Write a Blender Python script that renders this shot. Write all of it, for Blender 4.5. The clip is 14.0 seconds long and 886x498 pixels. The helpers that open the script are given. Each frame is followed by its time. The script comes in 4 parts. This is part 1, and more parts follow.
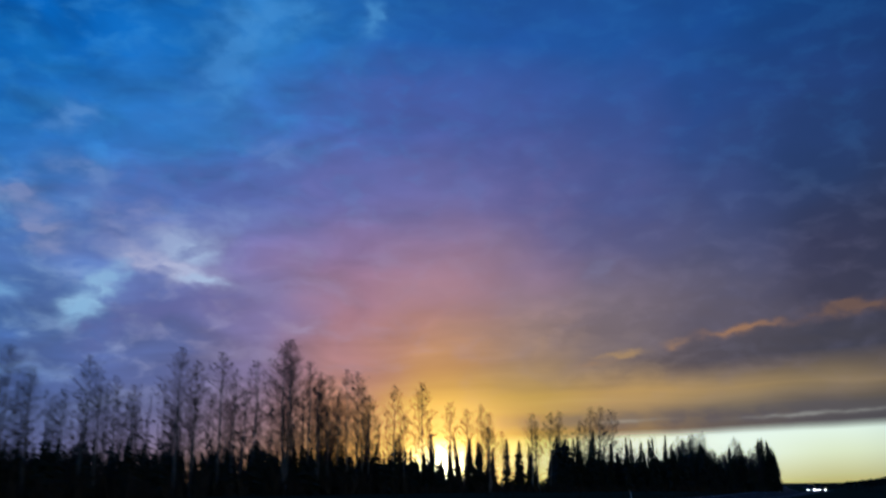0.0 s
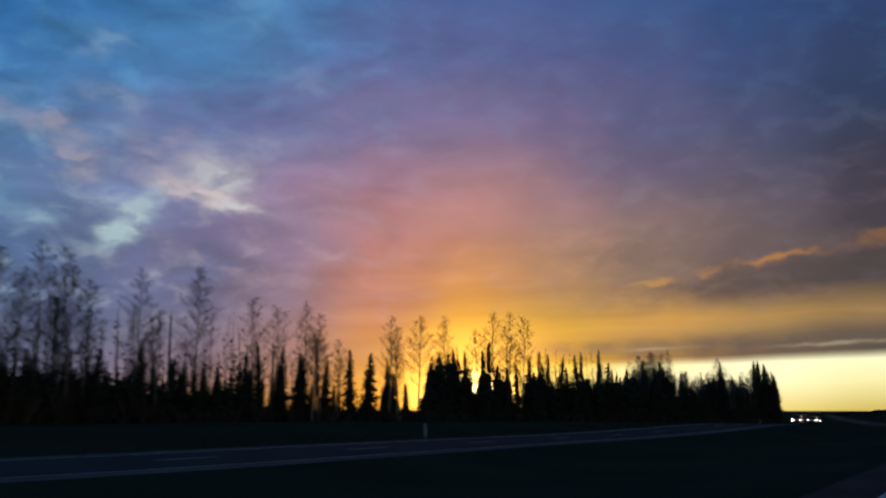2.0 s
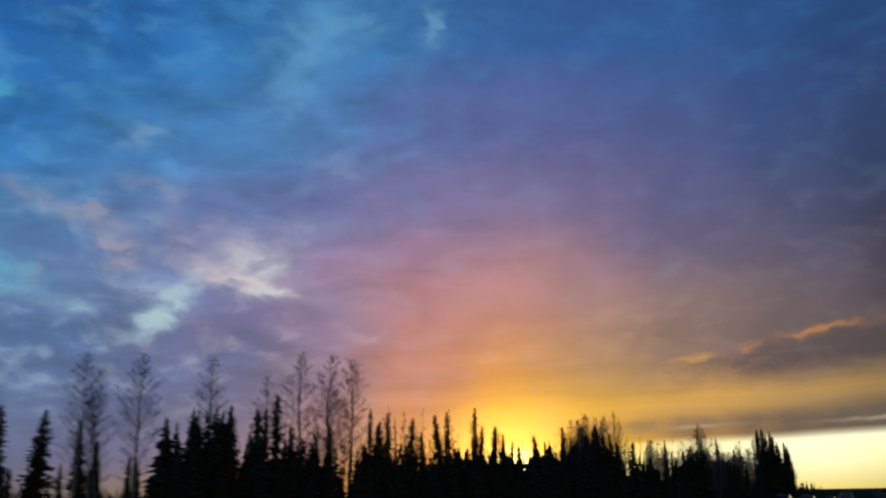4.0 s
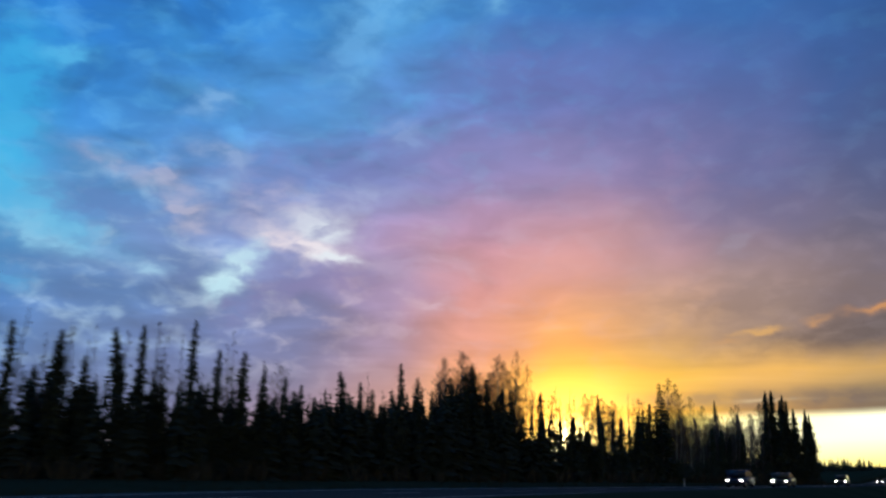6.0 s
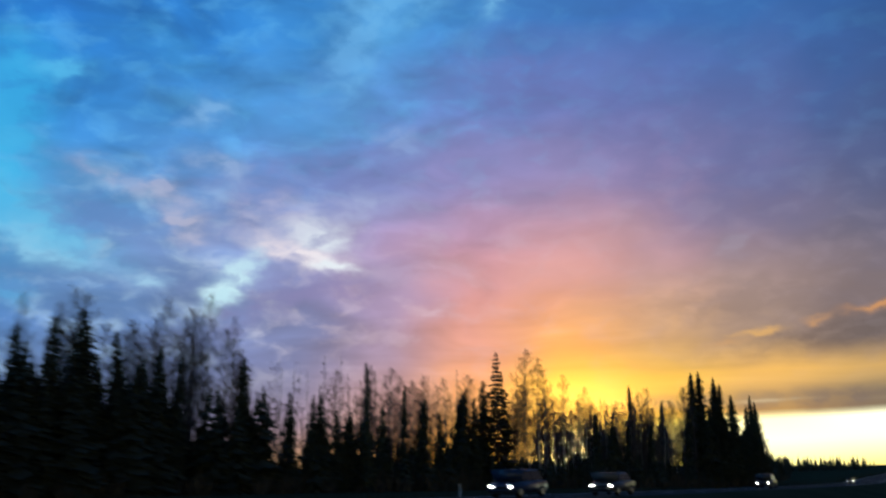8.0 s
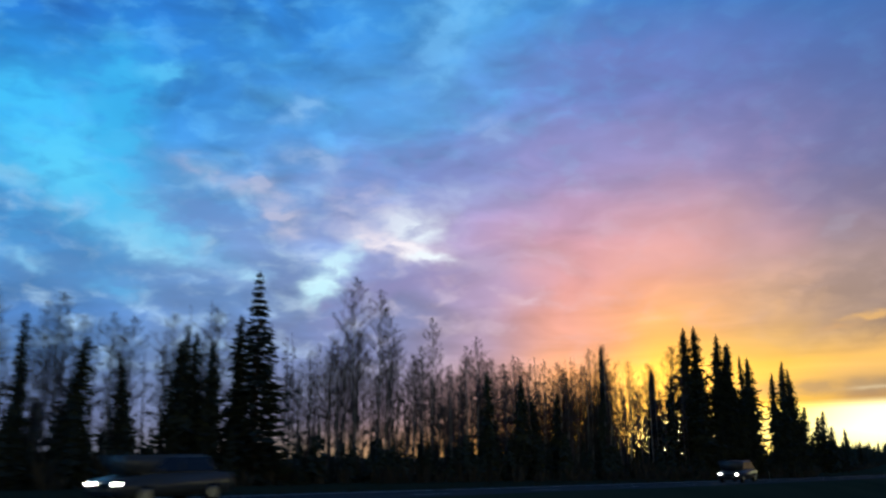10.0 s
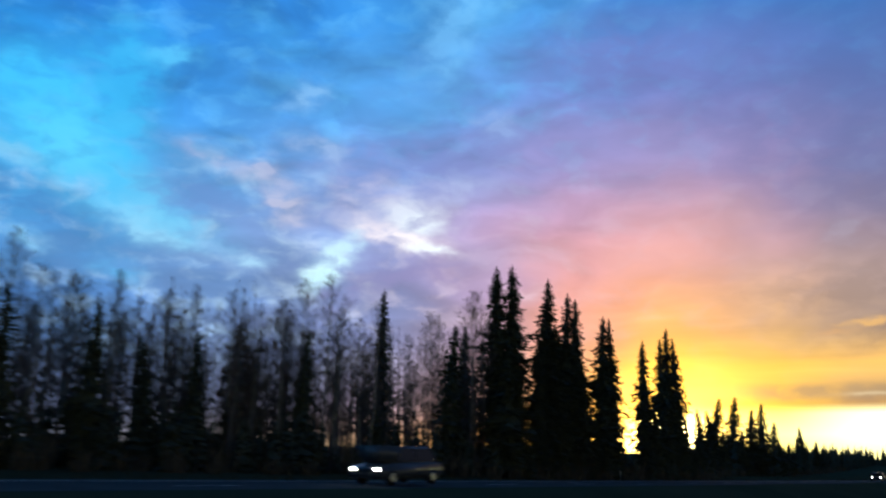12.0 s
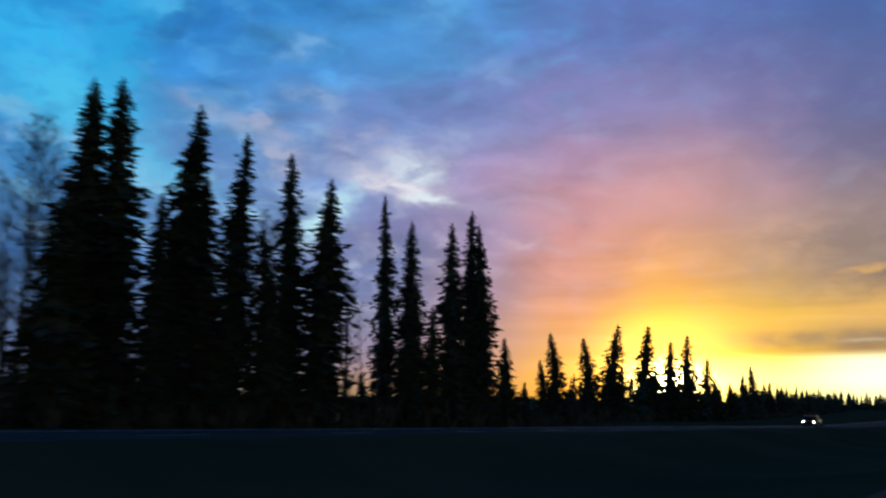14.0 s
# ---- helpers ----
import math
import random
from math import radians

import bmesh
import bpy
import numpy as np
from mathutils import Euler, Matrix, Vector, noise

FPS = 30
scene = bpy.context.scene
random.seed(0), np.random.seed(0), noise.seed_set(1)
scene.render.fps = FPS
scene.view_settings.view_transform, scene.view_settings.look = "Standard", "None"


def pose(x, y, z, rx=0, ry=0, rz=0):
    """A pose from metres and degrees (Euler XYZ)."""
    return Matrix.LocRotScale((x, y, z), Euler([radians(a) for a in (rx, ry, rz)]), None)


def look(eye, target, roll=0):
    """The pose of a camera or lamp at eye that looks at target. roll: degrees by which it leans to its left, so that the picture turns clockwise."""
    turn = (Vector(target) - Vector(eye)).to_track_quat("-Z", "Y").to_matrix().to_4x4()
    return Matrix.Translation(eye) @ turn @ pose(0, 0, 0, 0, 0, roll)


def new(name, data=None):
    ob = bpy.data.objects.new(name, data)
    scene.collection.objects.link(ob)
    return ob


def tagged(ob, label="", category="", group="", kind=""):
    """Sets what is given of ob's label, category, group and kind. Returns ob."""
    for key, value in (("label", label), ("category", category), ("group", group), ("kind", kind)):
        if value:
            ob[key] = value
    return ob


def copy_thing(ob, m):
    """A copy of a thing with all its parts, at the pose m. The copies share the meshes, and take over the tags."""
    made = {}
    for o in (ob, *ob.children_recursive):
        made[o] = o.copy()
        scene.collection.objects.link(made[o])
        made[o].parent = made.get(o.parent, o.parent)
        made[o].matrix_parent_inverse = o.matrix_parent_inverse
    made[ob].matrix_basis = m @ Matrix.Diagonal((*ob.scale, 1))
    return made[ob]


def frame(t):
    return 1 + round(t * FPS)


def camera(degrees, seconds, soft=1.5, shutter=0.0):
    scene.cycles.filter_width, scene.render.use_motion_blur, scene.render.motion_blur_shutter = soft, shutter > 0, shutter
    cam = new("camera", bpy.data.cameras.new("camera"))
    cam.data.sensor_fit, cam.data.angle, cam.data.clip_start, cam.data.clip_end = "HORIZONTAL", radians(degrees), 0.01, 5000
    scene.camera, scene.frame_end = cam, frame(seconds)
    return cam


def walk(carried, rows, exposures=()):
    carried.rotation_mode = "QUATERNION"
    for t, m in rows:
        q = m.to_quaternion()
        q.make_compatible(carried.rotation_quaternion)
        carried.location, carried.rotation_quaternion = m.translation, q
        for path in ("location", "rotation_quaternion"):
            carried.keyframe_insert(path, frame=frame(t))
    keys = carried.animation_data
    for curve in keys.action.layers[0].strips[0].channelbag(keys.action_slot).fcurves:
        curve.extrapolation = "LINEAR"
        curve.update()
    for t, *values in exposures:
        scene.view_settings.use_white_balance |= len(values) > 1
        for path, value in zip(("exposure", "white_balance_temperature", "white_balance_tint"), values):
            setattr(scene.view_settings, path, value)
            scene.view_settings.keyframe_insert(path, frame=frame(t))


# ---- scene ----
cam = camera(51.29, 14.0, soft=2.3, shutter=0.6)

# seconds, x, y, z, yaw to the left of north, pitch, lean
DRIVE = [
    (0, 0.00, 0.00, 1.60, 30.63, 14.07, -0.60),
    (0.5, -0.01, 11.73, 1.59, 30.48, 12.79, -0.99),
    (1, -0.06, 23.40, 1.58, 30.33, 13.40, -0.63),
    (1.5, -0.13, 35.02, 1.55, 30.37, 12.95, -0.91),
    (2, -0.25, 46.58, 1.51, 32.64, 9.60, -0.07),
    (2.5, -0.42, 58.09, 1.46, 32.48, 12.02, -0.10),
    (2.7, -0.50, 62.68, 1.43, 32.52, 13.25, -0.47),
    (4.8, -1.94, 110.32, 1.07, 36.66, 14.15, 0.16),
    (5, -2.13, 114.81, 1.03, 37.21, 13.67, 0.55),
    (5.5, -2.68, 125.99, 0.91, 36.81, 13.22, 1.43),
    (6, -3.29, 137.10, 0.77, 38.77, 12.61, 0.63),
    (6.5, -3.99, 148.16, 0.63, 39.10, 13.81, 1.04),
    (7, -4.76, 159.16, 0.48, 38.03, 12.74, 0.34),
    (7.5, -5.61, 170.10, 0.31, 38.74, 13.38, -0.03),
    (8, -6.53, 180.98, 0.13, 38.67, 13.01, -0.50),
    (8.2, -6.93, 185.32, 0.06, 38.42, 12.11, -0.76),
    (10.3, -11.84, 230.23, -0.78, 45.18, 12.12, -0.72),
    (10.5, -12.38, 234.45, -0.86, 44.33, 10.10, -1.62),
    (11, -13.79, 244.95, -1.06, 45.57, 11.50, -1.66),
    (11.5, -15.28, 255.39, -1.26, 44.70, 11.65, 1.42),
    (12, -16.84, 265.76, -1.46, 44.76, 11.93, 1.30),
    (12.5, -18.47, 276.07, -1.66, 44.73, 11.46, 1.96),
    (13, -20.17, 286.31, -1.86, 46.48, 10.78, 3.96),
    (13.5, -21.94, 296.48, -2.06, 44.94, 8.82, 2.48),
    (14, -23.78, 306.59, -2.26, 44.62, 8.84, 0.89),
]
EXPOSURES = [(0.0, -0.93, 5000, 8), (0.5,-0.9, 6000, 8), (1.0,-0.92, 7300, 8), (2.0,-0.72, 6950, 8), (2.5,-0.72, 7100, 8), (5.0, -0.42, 6450, 5), (5.5, -0.1, 6750, 6), (6.0, -0.15, 6450, 4), (6.5, -0.04, 6500, 4), (8.0, -0.1, 6450, 2), (10.5, 0.12, 6400, 1), (12.5, 0.2, 6300, 0), (13.5, -0.04, 5950, -2), (14.0, -0.2, 6150, -1)]
walk(cam, [(t, pose(x, y, z, 90 + pitch, 0, yaw) @ pose(0, 0, 0, 0, 0, lean)) for t, x, y, z, yaw, pitch, lean in DRIVE], EXPOSURES)

# ---- light ----
# the way of the sunset, degrees to the left of north, and the sun's height
SUN_AZ, SUN_EL = 30.9, 0.5


def lin(c):
    """Linear light of an sRGB colour in 0..255."""
    return tuple((v / 255 / 12.92 if v / 255 <= 0.04045 else ((v / 255 + 0.055) / 1.055) ** 2.4) for v in c)


# ---- sky: colours of the cloud cover, in rows of height over the horizon ----
SKY_AZ = (78, 68, 62, 56, 50, 44, 38, 32, 26, 20, 14, 8, 0)
SKY_ROWS = []


def sky_row(el, *colours):
    SKY_ROWS.append((el, colours))


sky_row(0.2, (110, 105, 95), (125, 112, 95), (140, 122, 95), (160, 135, 90), (185, 145, 80), (215, 155, 65), (245, 175, 50), (255, 205, 60), (255, 225, 90), (245, 228, 130), (225, 205, 112), (200, 180, 95), (160, 145, 90))
sky_row(2.0, (110, 122, 150), (120, 125, 145), (135, 132, 140), (155, 142, 135), (185, 150, 125), (210, 160, 105), (248, 185, 75), (255, 232, 100), (255, 242, 150), (253, 249, 205), (250, 248, 202), (236, 232, 175), (190, 190, 150))
sky_row(3.2, (105, 120, 160), (110, 124, 162), (118, 128, 162), (130, 132, 160), (160, 140, 155), (190, 150, 135), (238, 180, 95), (255, 218, 78), (255, 226, 110), (253, 246, 190), (251, 250, 212), (246, 246, 205), (200, 205, 175))
sky_row(3.75, (100, 118, 165), (105, 122, 168), (112, 128, 170), (122, 130, 172), (150, 138, 165), (185, 150, 145), (232, 176, 105), (255, 214, 80), (252, 198, 80), (190, 150, 95), (118, 110, 98), (92, 92, 96), (80, 82, 90))
sky_row(4.7, (92, 116, 170), (100, 120, 172), (108, 128, 176), (118, 130, 176), (142, 136, 172), (180, 147, 155), (226, 170, 120), (255, 210, 85), (250, 194, 92), (206, 164, 108), (146, 128, 104), (110, 102, 98), (90, 84, 80))
sky_row(6.0, (85, 115, 172), (95, 120, 176), (105, 128, 180), (102, 120, 168), (118, 124, 166), (172, 144, 164), (226, 160, 116), (255, 200, 78), (255, 200, 90), (246, 188, 102), (216, 170, 104), (184, 148, 98), (130, 106, 82))
sky_row(8.0, (72, 112, 176), (82, 122, 182), (100, 130, 186), (97, 121, 178), (110, 122, 173), (154, 136, 170), (212, 152, 140), (248, 180, 104), (212, 166, 124), (166, 140, 126), (106, 98, 106), (70, 69, 84), (65, 60, 72))
sky_row(11.0, (62, 112, 182), (66, 118, 186), (94, 134, 195), (103, 131, 189), (114, 127, 179), (156, 136, 176), (210, 148, 152), (226, 160, 136), (206, 160, 146), (170, 142, 142), (122, 108, 120), (76, 70, 90), (60, 58, 78))
sky_row(14.0, (66, 135, 204), (78, 148, 210), (100, 150, 208), (118, 148, 206), (140, 148, 204), (168, 144, 190), (204, 150, 172), (210, 154, 164), (188, 146, 160), (148, 126, 148), (104, 100, 130), (70, 68, 98), (55, 58, 85))
sky_row(18.0, (64, 168, 232), (74, 170, 232), (88, 148, 210), (98, 144, 208), (112, 138, 204), (128, 138, 198), (156, 138, 190), (160, 138, 184), (140, 124, 172), (112, 110, 160), (80, 92, 142), (52, 72, 116), (52, 64, 100))
sky_row(23.0, (52, 165, 235), (52, 150, 225), (52, 132, 210), (66, 138, 212), (78, 146, 215), (92, 138, 208), (108, 130, 200), (112, 124, 192), (104, 116, 184), (86, 106, 172), (56, 92, 158), (50, 80, 140), (42, 70, 125))
sky_row(28.0, (36, 118, 205), (36, 110, 198), (40, 118, 204), (44, 124, 208), (54, 134, 213), (74, 150, 220), (64, 134, 208), (60, 118, 194), (58, 110, 186), (55, 108, 182), (48, 98, 170), (38, 85, 150), (30, 70, 130))
sky_row(42.0, (25, 75, 140), (25, 75, 140), (28, 80, 145), (30, 84, 148), (35, 88, 150), (38, 88, 150), (38, 85, 145), (36, 80, 140), (34, 75, 132), (30, 70, 125), (28, 65, 118), (25, 60, 110), (22, 54, 100))

# thin places and lit edges of the cloud: azimuth, height, half width, half height, slope, colour, share
RIFTS = [
    (51.7, 10.9, 1.16, 0.75, 0.90, (205, 236, 252), 1.00),
    (52.4, 9.9, 0.54, 0.41, 0.60, (196, 232, 250), 0.90),
    (50.9, 11.6, 0.75, 0.34, 0.30, (190, 222, 246), 0.70),
    (46.8, 13.8, 1.49, 0.69, -0.25, (230, 236, 250), 0.90),
    (47.6, 12.6, 1.83, 0.42, -0.25, (244, 232, 244), 1.00),
    (45.5, 11.9, 0.99, 0.21, -0.12, (236, 240, 252), 1.00),
    (49.1, 13.2, 0.91, 0.48, -0.30, (226, 214, 232), 0.70),
    (49.3, 15.0, 1.93, 0.83, -0.10, (186, 182, 218), 0.55),
]
RIFTS_PALE = [
    (54.7, 14.2, 0.80, 0.80, -0.60, (204, 196, 220), 0.60),
    (44.0, 15.5, 1.81, 0.56, 0.15, (168, 176, 222), 0.60),
    (56.6, 10.6, 0.78, 0.30, -0.10, (166, 208, 242), 0.80),
    (58.6, 16.5, 1.95, 0.45, -0.30, (172, 182, 220), 0.55),
    (56.2, 16.2, 1.00, 0.60, -0.30, (188, 186, 218), 0.55),
    (52.9, 17.7, 1.18, 0.44, -0.30, (152, 178, 226), 0.70),
    (41.5, 19.7, 0.89, 0.62, -0.30, (142, 168, 224), 0.60),
    (51.3, 12.2, 0.75, 0.27, -0.20, (178, 206, 240), 0.60),
]
RIFTS_WEST = [
    (63.4, 13.5, 2.10, 0.57, -0.35, (96, 186, 236), 0.75),
    (61.4, 12.4, 1.85, 0.49, -0.30, (118, 194, 238), 0.75),
    (64.1, 15.0, 1.32, 0.44, -0.20, (104, 190, 238), 0.60),
    (64.2, 9.6, 0.99, 0.44, -0.20, (92, 172, 230), 0.60),
    (59.3, 11.6, 0.95, 0.33, -0.40, (140, 180, 230), 0.50),
]
RIFTS_NORTH = [
    (67.7, 17.2, 2.49, 1.91, -0.30, (86, 200, 250), 0.80),
    (70.2, 19.8, 1.81, 1.24, 0.00, (70, 190, 250), 0.70),
    (66.1, 15.8, 1.58, 0.97, -0.50, (98, 204, 248), 0.80),
    (63.9, 12.8, 1.45, 0.73, -0.50, (150, 212, 246), 0.80),
    (61.7, 12.0, 1.64, 0.33, -0.25, (160, 206, 240), 0.70),
    (69.3, 10.9, 0.83, 0.32, -0.30, (130, 190, 236), 0.70),
    (71.2, 15.7, 1.17, 0.31, -0.20, (140, 200, 238), 0.50),
    (63.2, 22.4, 0.87, 0.38, 0.00, (100, 190, 244), 0.60),
]
RIFTS_HIGH = [
    (44.2, 25.2, 1.51, 2.01, 1.20, (112, 180, 240), 0.60),
    (42.0, 27.6, 2.30, 0.86, 0.30, (112, 184, 242), 0.55),
    (62.4, 22.4, 1.27, 0.38, 0.10, (88, 186, 242), 0.70),
    (53.8, 21.0, 0.77, 0.57, 0.20, (132, 182, 236), 0.75),
    (55.1, 20.0, 0.48, 0.27, 0.00, (118, 172, 232), 0.50),
    (65.1, 18.4, 1.20, 3.75, 0.20, (58, 176, 238), 0.60),
    (56.5, 24.4, 2.42, 0.97, -0.40, (62, 150, 222), 0.40),
    (35.2, 28.0, 0.50, 0.66, 0.00, (116, 182, 234), 0.80),
    (50.1, 24.4, 1.46, 1.33, 0.50, (78, 150, 222), 0.35),
    (65.5, 21.8, 1.39, 1.11, 0.00, (62, 176, 240), 0.50),
]
RIFTS_SUN = [
    (39.5, 9.2, 0.85, 0.28, 0.00, (206, 176, 198), 0.75),
    (41.6, 11.5, 1.29, 0.52, 0.10, (186, 164, 202), 0.55),
    (38.6, 11.7, 1.07, 0.49, 0.10, (200, 166, 194), 0.50),
    (20.6, 12.6, 0.71, 0.40, 0.30, (166, 162, 188), 0.25),
    (19.9, 7.2, 0.80, 0.14, 0.12, (244, 184, 104), 0.60),
    (21.4, 6.7, 0.80, 0.10, 0.14, (214, 160, 110), 0.40),
    (16.5, 7.8, 0.45, 0.12, 0.14, (224, 160, 104), 0.50),
    (12.6, 8.45, 1.30, 0.17, 0.13, (236, 160, 92), 0.65),
    (32.5, 11.2, 2.12, 0.70, 0.00, (206, 152, 160), 0.40),
]
RIFTS_DECK = [
    (6.1, 9.4, 2.00, 0.25, 0.12, (170, 118, 80), 0.60),
    (19.5, 3.3, 1.40, 0.07, 0.03, (236, 220, 186), 0.35),
    (8.8, 3.5, 2.40, 0.08, 0.05, (240, 226, 196), 0.40),
]
# heavy, darker clouds
HEAVY = [
    (60.7, 14.7, 2.83, 0.78, -0.15, (92, 132, 196), 0.75),
    (63.6, 11.3, 2.37, 0.89, -0.10, (72, 126, 194), 0.75),
    (60.3, 10.4, 2.17, 0.78, 0.00, (98, 132, 190), 0.70),
    (57.7, 13.2, 1.62, 0.60, -0.20, (112, 142, 202), 0.60),
    (49.1, 9.8, 2.76, 0.82, 0.50, (124, 126, 180), 0.80),
    (45.3, 10.5, 2.11, 0.70, 0.30, (136, 128, 182), 0.60),
    (51.7, 13.6, 1.72, 0.48, -0.20, (128, 142, 200), 0.60),
]
HEAVY_HIGH = [
    (44.0, 17.5, 4.37, 1.25, 0.10, (118, 126, 192), 0.50),
    (63.4, 17.1, 1.83, 0.64, 0.00, (70, 140, 208), 0.60),
    (47.1, 22.2, 2.20, 1.36, 0.60, (84, 140, 210), 0.40),
    (33.3, 23.0, 4.10, 1.53, -0.10, (104, 110, 178), 0.45),
    (50.8, 16.9, 2.11, 0.68, 0.10, (122, 140, 204), 0.50),
    (54.9, 10.5, 1.98, 0.47, 0.10, (110, 134, 192), 0.50),
    (21.0, 19.0, 6.00, 3.20, 0.00, (80, 98, 158), 0.25),
]
HEAVY_NORTH = [
    (69.1, 13.2, 3.30, 1.08, -0.30, (62, 118, 186), 0.70),
    (67.2, 10.2, 3.66, 0.97, -0.10, (80, 122, 182), 0.50),
    (71.4, 22.1, 3.59, 0.90, -0.20, (34, 112, 200), 0.60),
    (62.2, 14.4, 2.31, 0.87, -0.20, (96, 136, 200), 0.70),
]
HEAVY_SUN = [
    (14.6, 3.4, 5.30, 0.36, 0.03, (100, 98, 102), 0.95),
    (21.9, 3.4, 3.50, 0.30, 0.02, (160, 140, 112), 0.70),
    (12.4, 7.4, 5.80, 0.80, 0.12, (84, 76, 84), 0.65),
    (18.5, 9.5, 5.80, 1.20, 0.10, (126, 108, 112), 0.40),
]


def make_sky():
    world = bpy.data.worlds.new("evening_sky")
    scene.world = world
    world.use_nodes = True
    tree = world.node_tree
    nodes, links = tree.nodes, tree.links
    nodes.clear()

    def put(sock, value):
        if isinstance(value, bpy.types.NodeSocket):
            links.new(value, sock)
        else:
            sock.default_value = value

    def maths(op, a, b=0.0, c=0.0):
        n = nodes.new("ShaderNodeMath")
        n.operation = op
        for sock, v in zip(n.inputs, (a, b, c)):
            put(sock, v)
        return n.outputs[0]

    def vec(op, a, b=(0, 0, 0), c=(0, 0, 0)):
        n = nodes.new("ShaderNodeVectorMath")
        n.operation = op
        for sock, v in zip(n.inputs, (a, b, c)):
            put(sock, v)
        return n.outputs["Value"] if op in ("LENGTH", "DOT_PRODUCT") else n.outputs["Vector"]

    def ramp_range(v, a, b, lo=0.0, hi=1.0, smooth=True):
        n = nodes.new("ShaderNodeMapRange")
        n.interpolation_type = "SMOOTHSTEP" if smooth else "LINEAR"
        for sock, val in zip(n.inputs, (v, a, b, lo, hi)):
            put(sock, val)
        return n.outputs[0]

    def mix(f, a, b, kind="MIX"):
        n = nodes.new("ShaderNodeMix")
        n.data_type, n.blend_type = "RGBA", kind
        put(n.inputs["Factor"], f)
        put(n.inputs["A"], a)
        put(n.inputs["B"], b)
        return n.outputs["Result"]

    def fbm(v, scale, detail, rough=0.55):
        n = nodes.new("ShaderNodeTexNoise")
        n.inputs["Scale"].default_value, n.inputs["Detail"].default_value, n.inputs["Roughness"].default_value = scale, detail, rough
        put(n.inputs["Vector"], v)
        return n

    def vec_of(a, b, c=0.0):
        n = nodes.new("ShaderNodeCombineXYZ")
        for sock, val in zip(n.inputs, (a, b, c)):
            put(sock, val)
        return n.outputs[0]

    way = nodes.new("ShaderNodeTexCoord").outputs["Generated"]
    sep = nodes.new("ShaderNodeSeparateXYZ")
    links.new(way, sep.inputs[0])
    az = maths("MULTIPLY", maths("ARCTAN2", maths("MULTIPLY", sep.outputs["X"], -1.0), sep.outputs["Y"]), 57.2958)
    el = maths("MULTIPLY", maths("ARCSINE", sep.outputs["Z"]), 57.2958)
    # the cloud cover's own frame: its layers hang a little aslant
    true_az, true_el = az, el
    az, el = (maths("ADD", vec("DOT_PRODUCT", vec_of(az, el), k), c) for k, c in (((1.0338, -0.0028, 0), -0.121), ((0.0045, 1.0235, 0), 0.765)))
    true_flat = vec_of(true_az, true_el)
    comb = nodes.new("ShaderNodeCombineXYZ")
    put(comb.inputs[0], az)
    put(comb.inputs[1], el)
    flat = comb.outputs[0]

    # wind-drawn coordinates: the layers bend and fray, less so near the horizon
    stretch = vec("MULTIPLY", flat, (0.75, 1.5, 0.0))
    n1 = fbm(stretch, 0.16, 1.5, 0.42)
    n2 = fbm(stretch, 0.5, 2.0, 0.45)
    calm = ramp_range(el, 3.0, 12.0, 0.06, 1.0)
    still = ramp_range(el, 4.0, 11.0, 0.22, 1.0)
    push = vec("ADD", vec("MULTIPLY", vec("SUBTRACT", n1.outputs["Color"], (0.5, 0.5, 0.5)), (6.5, 3.6, 0.0)),
               vec("MULTIPLY", vec("SUBTRACT", n2.outputs["Color"], (0.5, 0.5, 0.5)), (0.7, 0.4, 0.0)))
    bent = vec("MULTIPLY_ADD", push, vec_of(calm, calm), flat)
    frayed = vec("MULTIPLY_ADD", vec("MULTIPLY", vec("SUBTRACT", n2.outputs["Color"], (0.5, 0.5, 0.5)), (1.8, 1.1, 0.0)), vec_of(still, still), true_flat)
    n5 = fbm(vec("MULTIPLY", flat, (0.8, 1.3, 0.0)), 1.1, 2.0, 0.45)
    frayed = vec("MULTIPLY_ADD", vec("MULTIPLY", vec("SUBTRACT", n5.outputs["Color"], (0.5, 0.5, 0.5)), (1.5, 0.9, 0.0)), vec_of(still, still), frayed)
    puff = fbm(vec("MULTIPLY_ADD", n2.outputs["Color"], (1.5, 1.5, 0.0), vec("MULTIPLY", flat, (0.75, 1.4, 0.0))), 0.5, 4.0, 0.5).outputs["Fac"]
    fleece = fbm(vec("MULTIPLY_ADD", n2.outputs["Color"], (1.2, 1.2, 0.0), vec("MULTIPLY", flat, (0.7, 1.3, 0.0))), 0.75, 4.0, 0.5).outputs["Fac"]
    sep2 = nodes.new("ShaderNodeSeparateXYZ")
    links.new(bent, sep2.inputs[0])
    u = ramp_range(sep2.outputs["X"], 80.0, -2.0, 0.0, 1.0, smooth=False)
    # cloud layers dip a little towards the sun
    v = maths("MULTIPLY_ADD", maths("SUBTRACT", sep2.outputs["X"], 20.0), 0.035, sep2.outputs["Y"])
    v = maths("ADD", maths("MULTIPLY", v, 0.55), maths("MULTIPLY", sep2.outputs["Y"], 0.45))

    colour = None
    last = None
    for height, colours in SKY_ROWS:
        n = nodes.new("ShaderNodeValToRGB")
        r = n.color_ramp
        r.interpolation = "EASE"
        stops = [((80.0 - a) / 82.0, lin(c)) for a, c in zip(SKY_AZ, colours)]
        while len(r.elements) < len(stops):
            r.elements.new(0.5)
        for e, (p, c) in zip(r.elements, stops):
            e.position = p
        for e, (p, c) in zip(r.elements, stops):
            e.color = (*c, 1)
        links.new(u, n.inputs[0])
        colour = n.outputs[0] if colour is None else mix(ramp_range(v, last, height, smooth=False), colour, n.outputs[0])
        last = height

